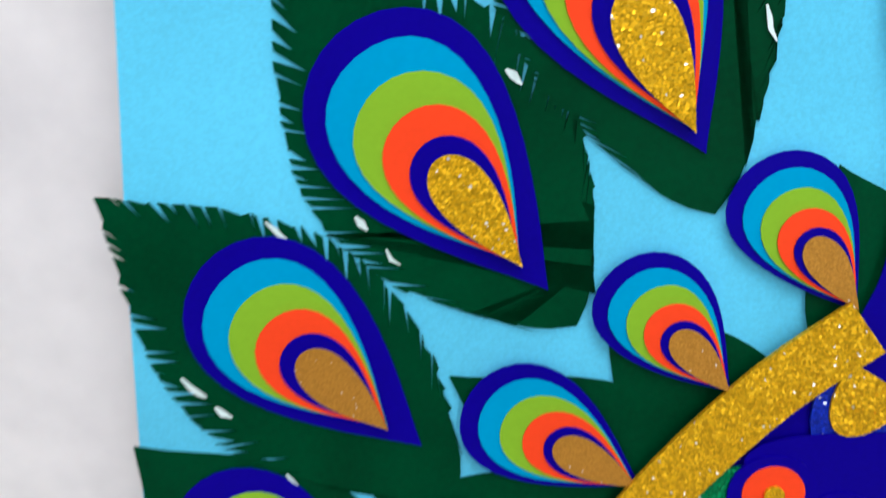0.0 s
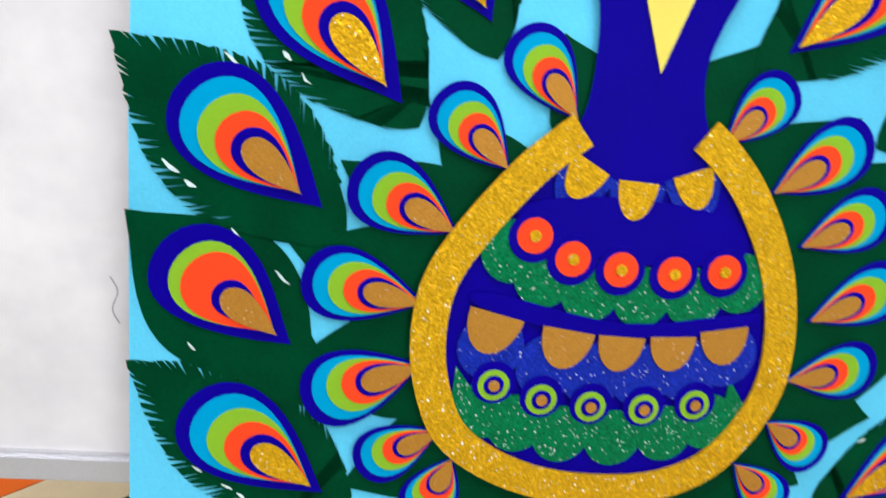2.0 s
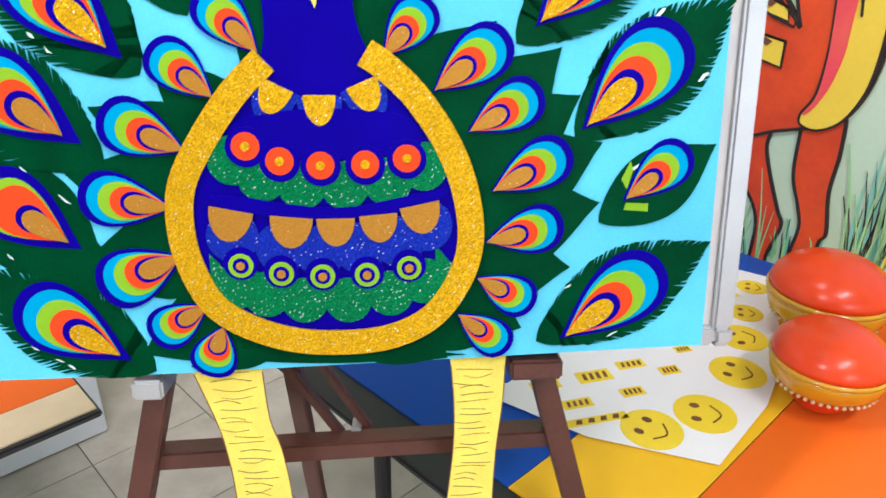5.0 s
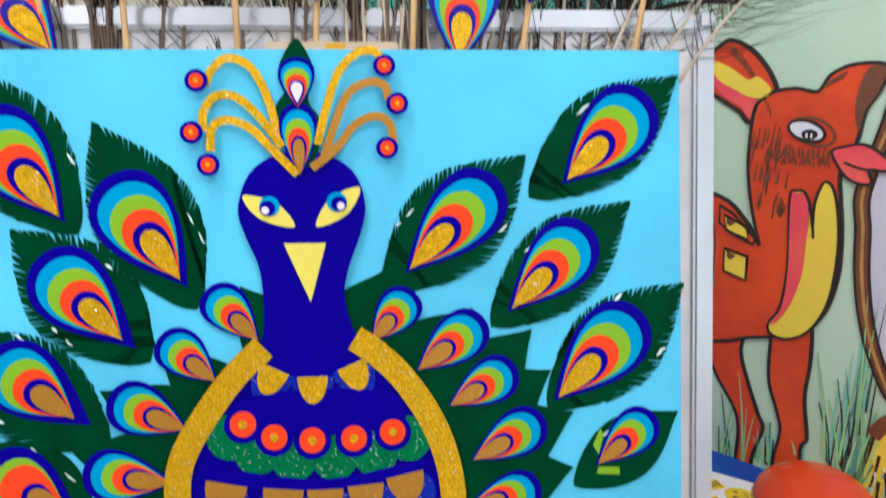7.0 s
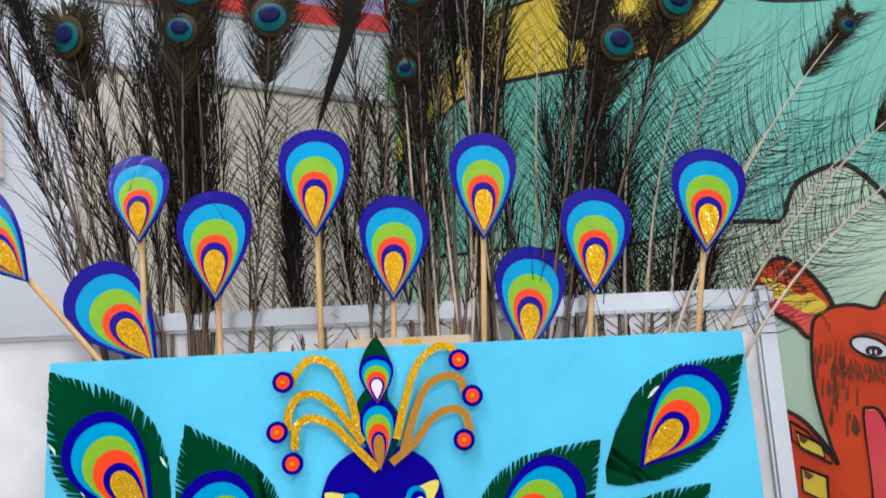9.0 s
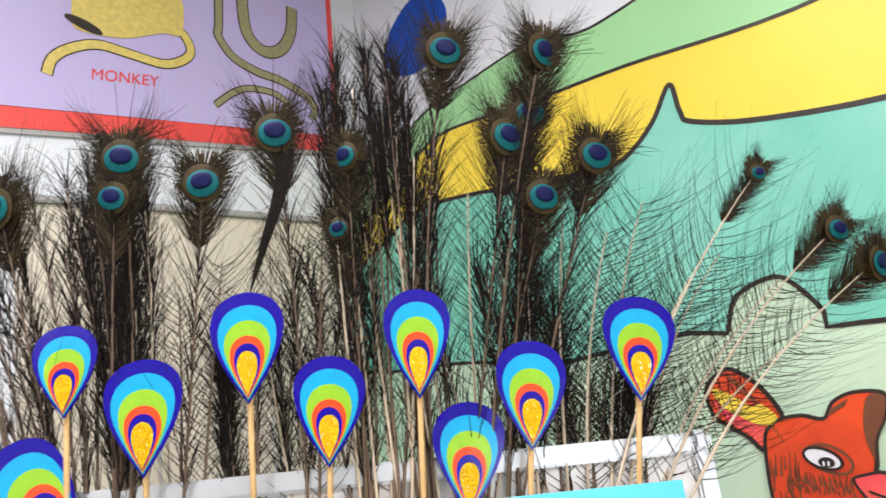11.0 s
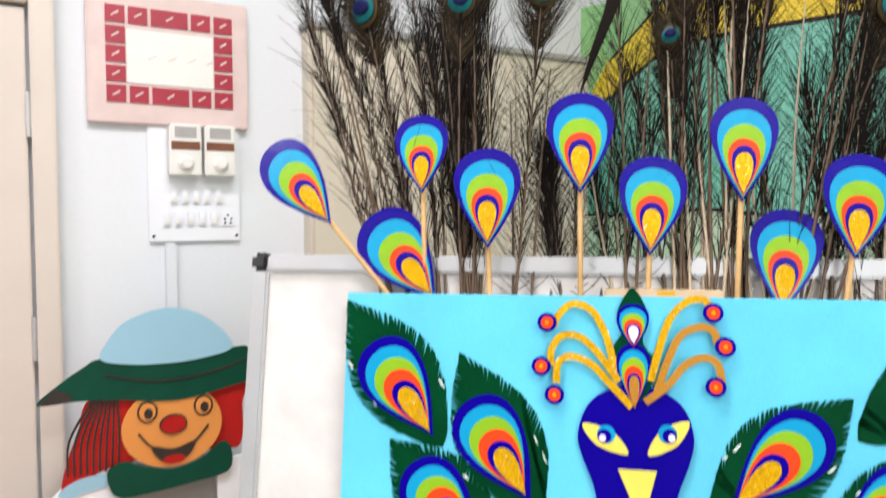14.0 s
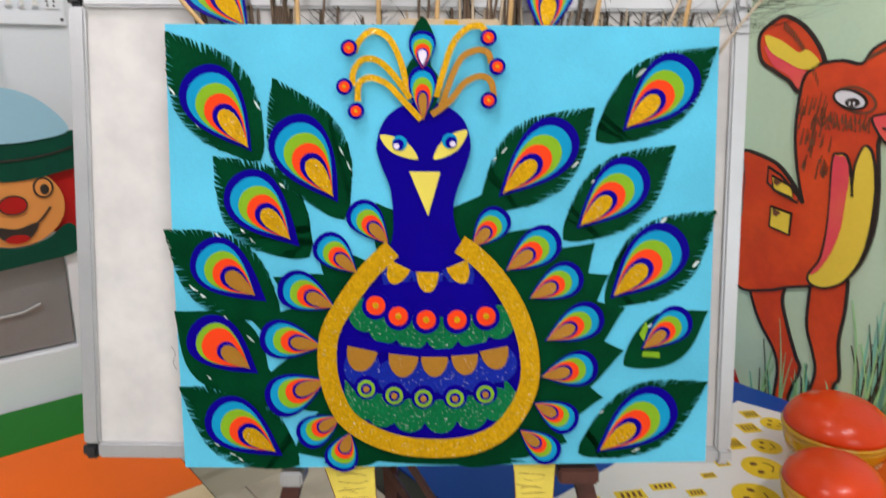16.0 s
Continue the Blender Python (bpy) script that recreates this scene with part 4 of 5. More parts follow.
def layers(parent, base, far, width, level, spec, wob=0.02, tip=None):
    """Nested drops; tip: where the outermost ends, if not with the others."""
    for k, (name, mat, lo, hi, w) in enumerate(spec):
        level += STEP
        b = (base[0] + (far[0] - base[0]) * lo, base[1] + (far[1] - base[1]) * lo)
        f = (base[0] + (far[0] - base[0]) * hi, base[1] + (far[1] - base[1]) * hi)
        part(name, slab(drop(tip if tip and not k else b, f, width * w, wobble=wob * rl.uniform(-1.5, 1.5), point=1.25), level, 0.0006), mat, parent)


FULL = (("dark_eye", DARK, -0.03, 1.0, 1.0), ("cyan_eye", CYAN, 0.01, 0.905, 0.82), ("lime_eye", LIME, 0.01, 0.785, 0.68), ("orange_eye", ORANGE, 0.01, 0.66, 0.55), ("inner_eye", DARK, 0.03, 0.545, 0.41))
NOCYAN = (FULL[0], ("lime_eye", LIME, 0.02, 0.86, 0.76), ("orange_eye", ORANGE, 0.02, 0.77, 0.66), ("inner_eye", DARK, 0.10, 0.54, 0.36))


def eye_feather(base, far, width, apex, foot, leaf_width, drop_mat=None, spec=FULL, fringe=0.13, tip=None):
    lf = part("leaf", slab(leaf(foot, apex, leaf_width * 1.10, fringe, rl), 0.0012 + rl.uniform(0, 0.0008), 0.0005), GREEN, art)
    layers(lf, base, far, width, 0.0020, spec + (("glitter_drop", drop_mat or GOLD, 0.0, 0.48, 0.30),), tip=tip or (base[0] * 1.05 - far[0] * 0.05, base[1] * 1.05 - far[1] * 0.05))
    # Short pale strips paint the white glints of clear tape along the leaf edge.
    for k in range(3):
        t, o = rl.uniform(0.25, 0.65), rl.choice((-1, 1)) * leaf_width * 0.41
        ux, uz = apex[0] - foot[0], apex[1] - foot[1]
        d = math.hypot(ux, uz)
        x, z = foot[0] + ux * t - uz / d * o, foot[1] + uz * t + ux / d * o
        run = [(x + ux / d * q + rl.uniform(-0.0008, 0.0008), z + uz / d * q + rl.uniform(-0.0008, 0.0008)) for q in (0, 0.004, 0.008, 0.013)]
        part("tape", slab(ribbon(run[:rl.choice((3, 4))], rl.uniform(0.0012, 0.0026), lambda q: 0.35 + math.sin(3 * q)), 0.0024, 0.0003), TAPE_GLINT, lf)


def small_feather(base, far, width, spec=FULL, mat=None):
    layers(art, base, far, width, 0.0030 + rl.uniform(0, 0.001), spec + (("glitter_drop", mat or COPPER, 0.0, 0.50, 0.32),))


def green_leaf(base, apex, width):
    part("leaf", slab(leaf(base, apex, width, 0.0, rl), 0.0014 + rl.uniform(0, 0.0012), 0.0005), GREEN, art)


eye_feather((-0.251, -0.155), (-0.325, -0.056), 0.079, (-0.358, -0.006), (-0.236, -0.172), 0.096)
eye_feather((-0.1405, -0.218), (-0.208, -0.118), 0.080, (-0.220, -0.064), (-0.127, -0.248), 0.092, tip=(-0.1345, -0.2255))
eye_feather((-0.1975, -0.2745), (-0.274, -0.194), 0.075, (-0.299, -0.166), (-0.173, -0.298), 0.097, tip=(-0.186, -0.284))
eye_feather((-0.245, -0.350), (-0.324, -0.287), 0.072, (-0.367, -0.263), (-0.214, -0.380), 0.094, COPPER, tip=(-0.2305, -0.358))
eye_feather((-0.253, -0.449), (-0.331, -0.391), 0.070, (-0.355, -0.372), (-0.231, -0.478), 0.095, COPPER, NOCYAN, 0.0, tip=(-0.243, -0.456))
eye_feather((-0.220, -0.563), (-0.310, -0.503), 0.072, (-0.351, -0.476), (-0.189, -0.583), 0.092, tip=(-0.211, -0.570))
eye_feather((0.241, -0.125), (0.326, -0.040), 0.076, (0.358, -0.020), (0.203, -0.142), 0.084)
eye_feather((0.081, -0.212), (0.171, -0.122), 0.073, (0.2005, -0.099), (0.055, -0.233), 0.092)
eye_feather((0.184, -0.2535), (0.266, -0.173), 0.069, (0.308, -0.1465), (0.163, -0.272), 0.083)
eye_feather((0.231, -0.346), (0.319, -0.260), 0.077, (0.365, -0.2315), (0.221, -0.358), 0.089)
eye_feather((0.273, -0.4165), (0.333, -0.368), 0.048, (0.359, -0.365), (0.248, -0.440), 0.063, COPPER, FULL, 0.0)
eye_feather((0.219, -0.557), (0.315, -0.483), 0.074, (0.363, -0.462), (0.190, -0.563), 0.084)
for base, far, width in (((-0.068, -0.279), (-0.116, -0.227), 0.045), ((-0.110, -0.318), (-0.162, -0.272), 0.046), ((-0.1395, -0.365), (-0.213, -0.331), 0.053), ((-0.156, -0.418), (-0.240, -0.404), 0.053), ((-0.152, -0.464), (-0.232, -0.497), 0.058), ((-0.132, -0.514), (-0.189, -0.547), 0.045), ((-0.119, -0.536), (-0.138, -0.589), 0.047),
                         ((0.043, -0.2825), (0.0855, -0.234), 0.044), ((0.088, -0.313), (0.156, -0.263), 0.052), ((0.120, -0.350), (0.188, -0.313), 0.048), ((0.143, -0.4065), (0.217, -0.367), 0.050), ((0.1375, -0.4565), (0.213, -0.439), 0.049), ((0.129, -0.493), (0.187, -0.5235), 0.043), ((0.110, -0.530), (0.162, -0.570), 0.041)):
    small_feather(base, far, width)
for bx, bz, ax, az, w in ((-0.02, -0.33, -0.085, -0.225, 0.10), (-0.06, -0.38, -0.165, -0.285, 0.10), (-0.08, -0.40, -0.222, -0.325, 0.12), (-0.09, -0.43, -0.250, -0.385, 0.13), (-0.09, -0.46, -0.245, -0.47, 0.13), (-0.22, -0.50, -0.29, -0.43, 0.09), (-0.06, -0.50, -0.20, -0.565, 0.12), (-0.05, -0.52, -0.155, -0.58, 0.10),
                          (0.0, -0.33, 0.055, -0.213, 0.10), (0.03, -0.38, 0.145, -0.252, 0.12), (0.06, -0.42, 0.205, -0.275, 0.13), (0.06, -0.42, 0.225, -0.318, 0.13), (0.07, -0.44, 0.248, -0.362, 0.13), (0.07, -0.46, 0.248, -0.42, 0.13), (0.06, -0.48, 0.222, -0.485, 0.12), (0.04, -0.50, 0.175, -0.548, 0.12), (0.0, -0.50, 0.10, -0.578, 0.12), (-0.16, -0.565, 0.12, -0.575, 0.03)):
    green_leaf((bx, bz), (ax, az), w * (0.66 if bx < -0.01 else 0.8))
for pts in ([(0.268, -0.398), (0.274, -0.408), (0.279, -0.388), (0.276, -0.380)], [(0.272, -0.428), (0.296, -0.430), (0.296, -0.422), (0.274, -0.421)]):
    part("lime_strip", slab(pts, 0.0025, 0.0005), LIME, art)

# Body, neck and head.
body_shape = curve([(-0.072, -0.285), (-0.105, -0.32), (-0.138, -0.375), (-0.156, -0.43), (-0.152, -0.48), (-0.13, -0.525), (-0.09, -0.552), (-0.02, -0.563), (0.05, -0.555), (0.10, -0.525), (0.125, -0.48), (0.130, -0.43), (0.118, -0.39), (0.09, -0.335), (0.055, -0.295), (0.03, -0.278), (-0.02, -0.272)], 6, True)
part("body", slab([(x + 0.002, z) for x, z in body_shape], 0.0050, 0.0006), DARK, art)
neck_shape = curve([(-0.022, -0.093), (-0.052, -0.100), (-0.074, -0.118), (-0.084, -0.150), (-0.078, -0.175), (-0.066, -0.205), (-0.062, -0.235), (-0.062, -0.265), (-0.066, -0.295), (-0.045, -0.318), (-0.016, -0.325), (0.014, -0.318), (0.034, -0.295), (0.022, -0.262), (0.017, -0.235), (0.022, -0.208), (0.034, -0.175), (0.039, -0.148), (0.030, -0.118), (0.008, -0.100)], 6, True)
part("neck", slab(neck_shape, 0.0060, 0.0006), DARK, art)
band = curve([(-0.063, -0.2855), (-0.093, -0.315), (-0.1245, -0.358), (-0.145, -0.397), (-0.1495, -0.436), (-0.143, -0.475), (-0.125, -0.513), (-0.092, -0.537), (-0.048, -0.552), (0.002, -0.5555), (0.046, -0.550), (0.084, -0.531), (0.110, -0.496), (0.122, -0.456), (0.1175, -0.409), (0.101, -0.363), (0.073, -0.320), (0.046, -0.293), (0.026, -0.279)], 4)
part("gold_band", slab(ribbon(band, 0.0255), 0.0085, 0.0020), GOLD, art, "wide gold glitter band")


def half(x, z, r, y, mat, name, turn=0.0, deep=1.5):
    pts = [(r * math.cos(-k * math.pi / 14), r * math.sin(-k * math.pi / 14) * deep) for k in range(15)]
    c, s = math.cos(turn), math.sin(turn)
    return part(name, slab([(x + a * c - b * s, z + a * s + b * c) for a, b in pts], y, 0.0012), mat, art)


for x, z, tn in ((-0.052, -0.311, -0.45), (-0.016, -0.320, 0.0), (0.022, -0.309, 0.4)):
    half(x, z + 0.003, 0.0205, 0.0068 + abs(x) * 0.003, BLUEGLIT, "blue_scallop", tn, 1.75)
    half(x, z + 0.004, 0.0148, 0.0082, GOLD, "gold_scallop", tn, 1.85)


def scallops(xs, zs, r, y, mat, name, drop_z):
    """A band with a scalloped lower edge."""
    for x, z in zip(xs, zs):
        part(name, slab(disc(x, z - drop_z, r, r * 1.02, 26), y + 0.00012 * (abs(x) * 40), 0.0012), mat, art)


dots = ((-0.0845, -0.361), (-0.0545, -0.375), (-0.0175, -0.3795), (0.0235, -0.379), (0.062, -0.374))
scallops((-0.098, -0.072, -0.036, 0.004, 0.044, 0.078), (-0.364, -0.380, -0.388, -0.389, -0.386, -0.372), 0.0225, 0.0068, GREENGLIT, "green_scallop", 0.010)
for x, z in dots:
    part("dark_disc", slab(disc(x, z - 0.001, 0.0185), 0.0082 + abs(x) * 0.003, 0.0010), DARK, art)
part("dark_fill", slab(curve([(-0.098, -0.350), (-0.06, -0.368), (-0.016, -0.374), (0.03, -0.373), (0.075, -0.362), (0.06, -0.335), (-0.016, -0.328), (-0.08, -0.335)], 5, True), 0.0076, 0.0006), DARK, art)
for x, z in dots:
    d = part("red_disc", slab(disc(x, z, 0.0128), 0.0092, 0.0010), ORANGE, art)
    part("gold_bead", slab(disc(x, z, 0.0042, n=12), 0.0104, 0.0012), GOLD, d)
scallops((-0.103, -0.058, -0.022, 0.016, 0.053, 0.080), (-0.432, -0.444, -0.448, -0.446, -0.440, -0.425), 0.0245, 0.0068, BLUEGLIT, "blue_scallop", 0.014)
part("dark_fill", slab(curve([(-0.118, -0.415), (-0.06, -0.428), (-0.006, -0.430), (0.05, -0.426), (0.095, -0.412), (0.09, -0.404), (-0.006, -0.420), (-0.11, -0.405)], 5, True), 0.0076, 0.0006), DARK, art)
for x, z, r, tn in ((-0.102, -0.420, 0.0205, -0.2), (-0.047, -0.428, 0.020, -0.1), (-0.006, -0.430, 0.018, 0.0), (0.034, -0.427, 0.018, 0.08), (0.073, -0.418, 0.019, 0.2)):
    half(x, z, r, 0.0086, COPPER, "bronze_scallop", tn)
rings = ((-0.097, -0.474), (-0.0595, -0.483), (-0.0205, -0.4865), (0.022, -0.486), (0.0625, -0.480))
scallops((-0.100, -0.075, -0.039, 0.003, 0.044, 0.077), (-0.486, -0.496, -0.503, -0.504, -0.498, -0.486), 0.0225, 0.0068, GREENGLIT, "green_scallop", 0.008)
for x0, x1, z in ((-0.126, -0.108, -0.462), (0.088, 0.106, -0.458)):
    part("green_tip", slab([(x0, z), (x1, z - 0.022), (x1 - 0.004, z - 0.045), (x0, z - 0.035)], 0.0070, 0.0010), GREENGLIT, art)
for x, z in rings:
    part("dark_disc", slab(disc(x, z + 0.002, 0.0165), 0.0080 + abs(x) * 0.003, 0.0006), DARK, art)
    d = part("lime_ring", slab(disc(x, z, 0.0118), 0.0089, 0.0008), LIME, art)
    part("dark_centre", slab(disc(x, z, 0.0075), 0.0096, 0.0006), DARK, d)
    part("gold_bead", slab(disc(x, z, 0.0042, n=12), 0.0108, 0.0012), COPPER, d)

# Face and crest.
part("beak", slab([(-0.041, -0.184), (0.000, -0.184), (-0.016, -0.242)], 0.0075, 0.0008), YELLOW, art, "pale yellow paper beak")
for sg, (x0, z0), (x1, z1) in ((1, (-0.079, -0.137), (-0.030, -0.168)), (-1, (0.034, -0.130), (-0.009, -0.168))):
    mx, mz = (x0 + x1) / 2, (z0 + z1) / 2
    e = part("eye_patch", slab(curve([(x0, z0), (mx + sg * 0.008, mz + 0.008), (x1, z1), (mx - sg * 0.009, mz - 0.007)], 6, True), 0.0072, 0.0006), YELLOW, art)
    ix, iz = mx + sg * -0.001, mz + 0.004
    part("iris", slab(disc(ix + sg * 0.002, iz + 0.001, 0.0098), 0.0079, 0.0006), CYAN, e)
    part("dark_iris", slab(disc(ix, iz - 0.001, 0.0075), 0.0086, 0.0006), DARK, e)
    part("sequin", slab(disc(ix - sg * 0.002, iz - 0.003, 0.0038, n=14), 0.0096, 0.0010), PEARL, e)
crest = part("crest_leaf", slab(curve([(-0.025, 0.014), (-0.014, 0.000), (-0.008, -0.020), (-0.014, -0.045), (-0.003, -0.065), (-0.006, -0.095), (-0.022, -0.112), (-0.038, -0.090), (-0.046, -0.055), (-0.036, -0.035), (-0.042, -0.018), (-0.036, 0.000)], 5, True), 0.0066, 0.0006), GREEN, art)
layers(crest, (-0.024, -0.053), (-0.025, -0.004), 0.036, 0.0068, FULL + (("sequin", PEARL, 0.1, 0.5, 0.3),))
layers(crest, (-0.023, -0.118), (-0.025, -0.048), 0.037, 0.0068, FULL + (("glitter_drop", COPPER, 0.0, 0.5, 0.3),))
for i, pts in enumerate(([(-0.043, -0.085), (-0.052, -0.045), (-0.068, -0.014), (-0.090, -0.005), (-0.106, -0.018), (-0.112, -0.032)],
                         [(-0.040, -0.090), (-0.062, -0.060), (-0.083, -0.042), (-0.103, -0.042), (-0.114, -0.058), (-0.114, -0.075)],
                         [(-0.026, -0.117), (-0.050, -0.092), (-0.070, -0.072), (-0.092, -0.064), (-0.106, -0.072), (-0.108, -0.094)],
                         [(-0.006, -0.088), (0.004, -0.050), (0.016, -0.018), (0.034, 0.000), (0.050, 0.002), (0.056, -0.004)],
                         [(0.000, -0.102), (0.012, -0.066), (0.026, -0.038), (0.046, -0.028), (0.060, -0.032), (0.064, -0.045)],
                         [(-0.012, -0.111), (0.012, -0.092), (0.030, -0.070), (0.050, -0.061), (0.064, -0.068), (0.068, -0.088)])):
    part("curl", slab(ribbon(curve(pts, 7), 0.0080), 0.0074 + 0.0004 * i, 0.0012), GOLD if i < 4 else COPPER, art)
for x, z in ((-0.119, -0.027), (-0.125, -0.076), (-0.110, -0.107), (0.060, -0.0125), (0.072, -0.049), (0.0615, -0.092)):
    d = part("crest_disc", slab(disc(x, z, 0.0108), 0.0100, 0.0008), DARK, art)
    part("red_disc", slab(disc(x, z, 0.0070, n=20), 0.0108, 0.0007), ORANGE, d)
    part("gold_bead", slab(disc(x, z, 0.0022, n=10), 0.0116, 0.0006), GOLD, d)
for left, right in ([(-0.157, -0.575), (-0.155, -0.59), (-0.138, -0.641), (-0.130, -0.676), (-0.124, -0.73), (-0.126, -0.80)], [(-0.087, -0.575), (-0.087, -0.59), (-0.083, -0.643), (-0.073, -0.678), (-0.066, -0.73), (-0.064, -0.80)]), ([(0.101, -0.570), (0.104, -0.59), (0.107, -0.637), (0.106, -0.685), (0.100, -0.74), (0.092, -0.80)], [(0.161, -0.570), (0.160, -0.59), (0.158, -0.632), (0.152, -0.687), (0.149, -0.74), (0.148, -0.80)]):
    lg = part("paper_leg", slab(curve(left, 4) + curve(right, 4)[::-1], -0.0042, 0.0008), LEGPAPER, art, "yellow paper leg with drawn creases")
    for edge in (left, right):
        part("edge_line", slab(ribbon(curve(edge[1:], 4), 0.0011), -0.0038, 0.0003), BROWNW, lg)
    for k in range(26):
        z = -0.592 - 0.0078 * k + rl.uniform(-0.002, 0.002)
        i = max(n for n in range(len(left) - 1) if left[n][1] >= z)
        f = (left[i][1] - z) / (left[i][1] - left[i + 1][1])
        a, b = (e[i][0] + (e[i + 1][0] - e[i][0]) * f for e in (left, right))
        o, w = rl.uniform(0.03, 0.25), rl.uniform(0.45, 0.72)
        dip = rl.uniform(-0.0035, 0.003)
        part("crease_line", slab(ribbon(curve([(a + (b - a) * o, z), (a + (b - a) * (o + w / 2), z + dip), (a + (b - a) * (o + w), z + rl.uniform(-0.003, 0.003))], 4), rl.uniform(0.0003, 0.0006)), -0.0038, 0.0003), BROWNW, lg)

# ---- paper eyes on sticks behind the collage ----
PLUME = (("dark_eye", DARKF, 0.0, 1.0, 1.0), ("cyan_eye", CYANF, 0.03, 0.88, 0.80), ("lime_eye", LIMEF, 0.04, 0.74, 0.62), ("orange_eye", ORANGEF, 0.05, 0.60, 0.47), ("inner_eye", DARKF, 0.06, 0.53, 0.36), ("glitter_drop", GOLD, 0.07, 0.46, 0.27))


def stick_plume(base, far, width, y):
    t = thing("stick_plume", BOARD, "glossy paper feather eye on a thin bamboo stick", "ornament", "paper feather eyes on sticks")
    ux, uz = base[0] - far[0], base[1] - far[1]
    d = math.hypot(ux, uz)
    ux, uz = ux / d, uz / d
    run = (base[1] + 0.15) / max(0.2, -uz)
    part("stick", rod([(base[0] - ux * 0.05, y, base[1] - uz * 0.05), (base[0] + ux * run, 0.018, base[1] + uz * run)], 0.0030, 0.0034, 8), STICK, t, "", True)
    part("backing", slab(drop(base, far, width * 0.98, point=1.15), -y + 0.0034, 0.0006), DARK, t)
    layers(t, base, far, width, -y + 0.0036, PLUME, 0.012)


for b, f, w, y in (((-0.383, 0.087), (-0.468, 0.186), 0.074, 0.0), ((-0.270, 0.124), (-0.274, 0.221), 0.066, 0.0), ((-0.252, -0.002), (-0.336, 0.098), 0.084, 0.011), ((-0.189, 0.058), (-0.193, 0.178), 0.080, 0.0), ((-0.083, 0.121), (-0.084, 0.240), 0.077, -0.008),
                   ((-0.005, 0.051), (0.000, 0.166), 0.076, 0.004), ((0.093, 0.111), (0.098, 0.230), 0.072, -0.004), ((0.134, -0.010), (0.145, 0.105), 0.076, 0.011), ((0.204, 0.048), (0.217, 0.162), 0.076, -0.006), ((0.327, 0.087), (0.344, 0.201), 0.080, -0.006)):
    stick_plume(b, f, w, y)

# ---- real tail feathers standing behind the collage ----
rf = random.Random(33)


def barbs(bm, spine, start, count, reach, lift, width):
    """Loose strands that leave the spine steeply and curve outward."""
    n = len(spine)
    for k in range(count):
        t = start + (1 - start) * rf.random() ** 0.75
        i = min(int(t * (n - 1)), n - 2)
        p = spine[i].lerp(spine[i + 1], t * (n - 1) - i)
        way = (spine[i + 1] - spine[i]).normalized()
        az = rf.gauss(0, 0.9) + (0 if k % 2 else math.pi)
        side = Vector((math.cos(az), math.sin(az) * 0.8, 0))
        side = (side - way * side.dot(way)).normalized()
        out = (side + way * lift * rf.uniform(0.6, 1.6)).normalized()
        size = reach * rf.uniform(0.5, 1.25)
        bend = side * rf.uniform(-0.2, 0.9) + Vector((0, 0, rf.uniform(-0.5, 0.2)))
        strand(bm, p, out, bend, size, way, width)


def strand(bm, p, out, bend, size, way, width):
    w = way.cross(Vector((0, 1, 0))).normalized() * width / 2 if abs(out.dot(way)) > 0.85 else way * width / 2
    prev = None
    for j in range(6):
        s = j / 5
        q = p + out * size * s + bend * size * s * s * 0.55
        q.y = max(q.y, p.y - 0.004)
        ww = w * (1 - 0.7 * s)
        pair = (bm.verts.new(q - ww), bm.verts.new(q + ww))
        if prev:
            bm.faces.new((prev[0], prev[1], pair[1], pair[0]))
        prev = pair


def comb(bm, spine, start, count, reach, width):
    """Long strands set in two even rows that sweep up along the spine."""
    n = len(spine)
    for k in range(count):
        t = start + (1 - start) * (k + rf.uniform(-0.6, 0.6)) / count
        t = min(max(t, 0.0), 0.999)
        i = int(t * (n - 1))
        p = spine[i].lerp(spine[i + 1], t * (n - 1) - i)
        way = (spine[i + 1] - spine[i]).normalized()
        side = Vector((1 if k % 2 else -1, rf.uniform(-0.25, 0.35), 0))
        side = (side - way * side.dot(way)).normalized()
        out = (side + way * rf.uniform(0.45, 0.9)).normalized()
        strand(bm, p, out, way * rf.uniform(0.7, 1.5) - side * rf.uniform(0.0, 0.5), reach * rf.uniform(0.75, 1.15), way, width)


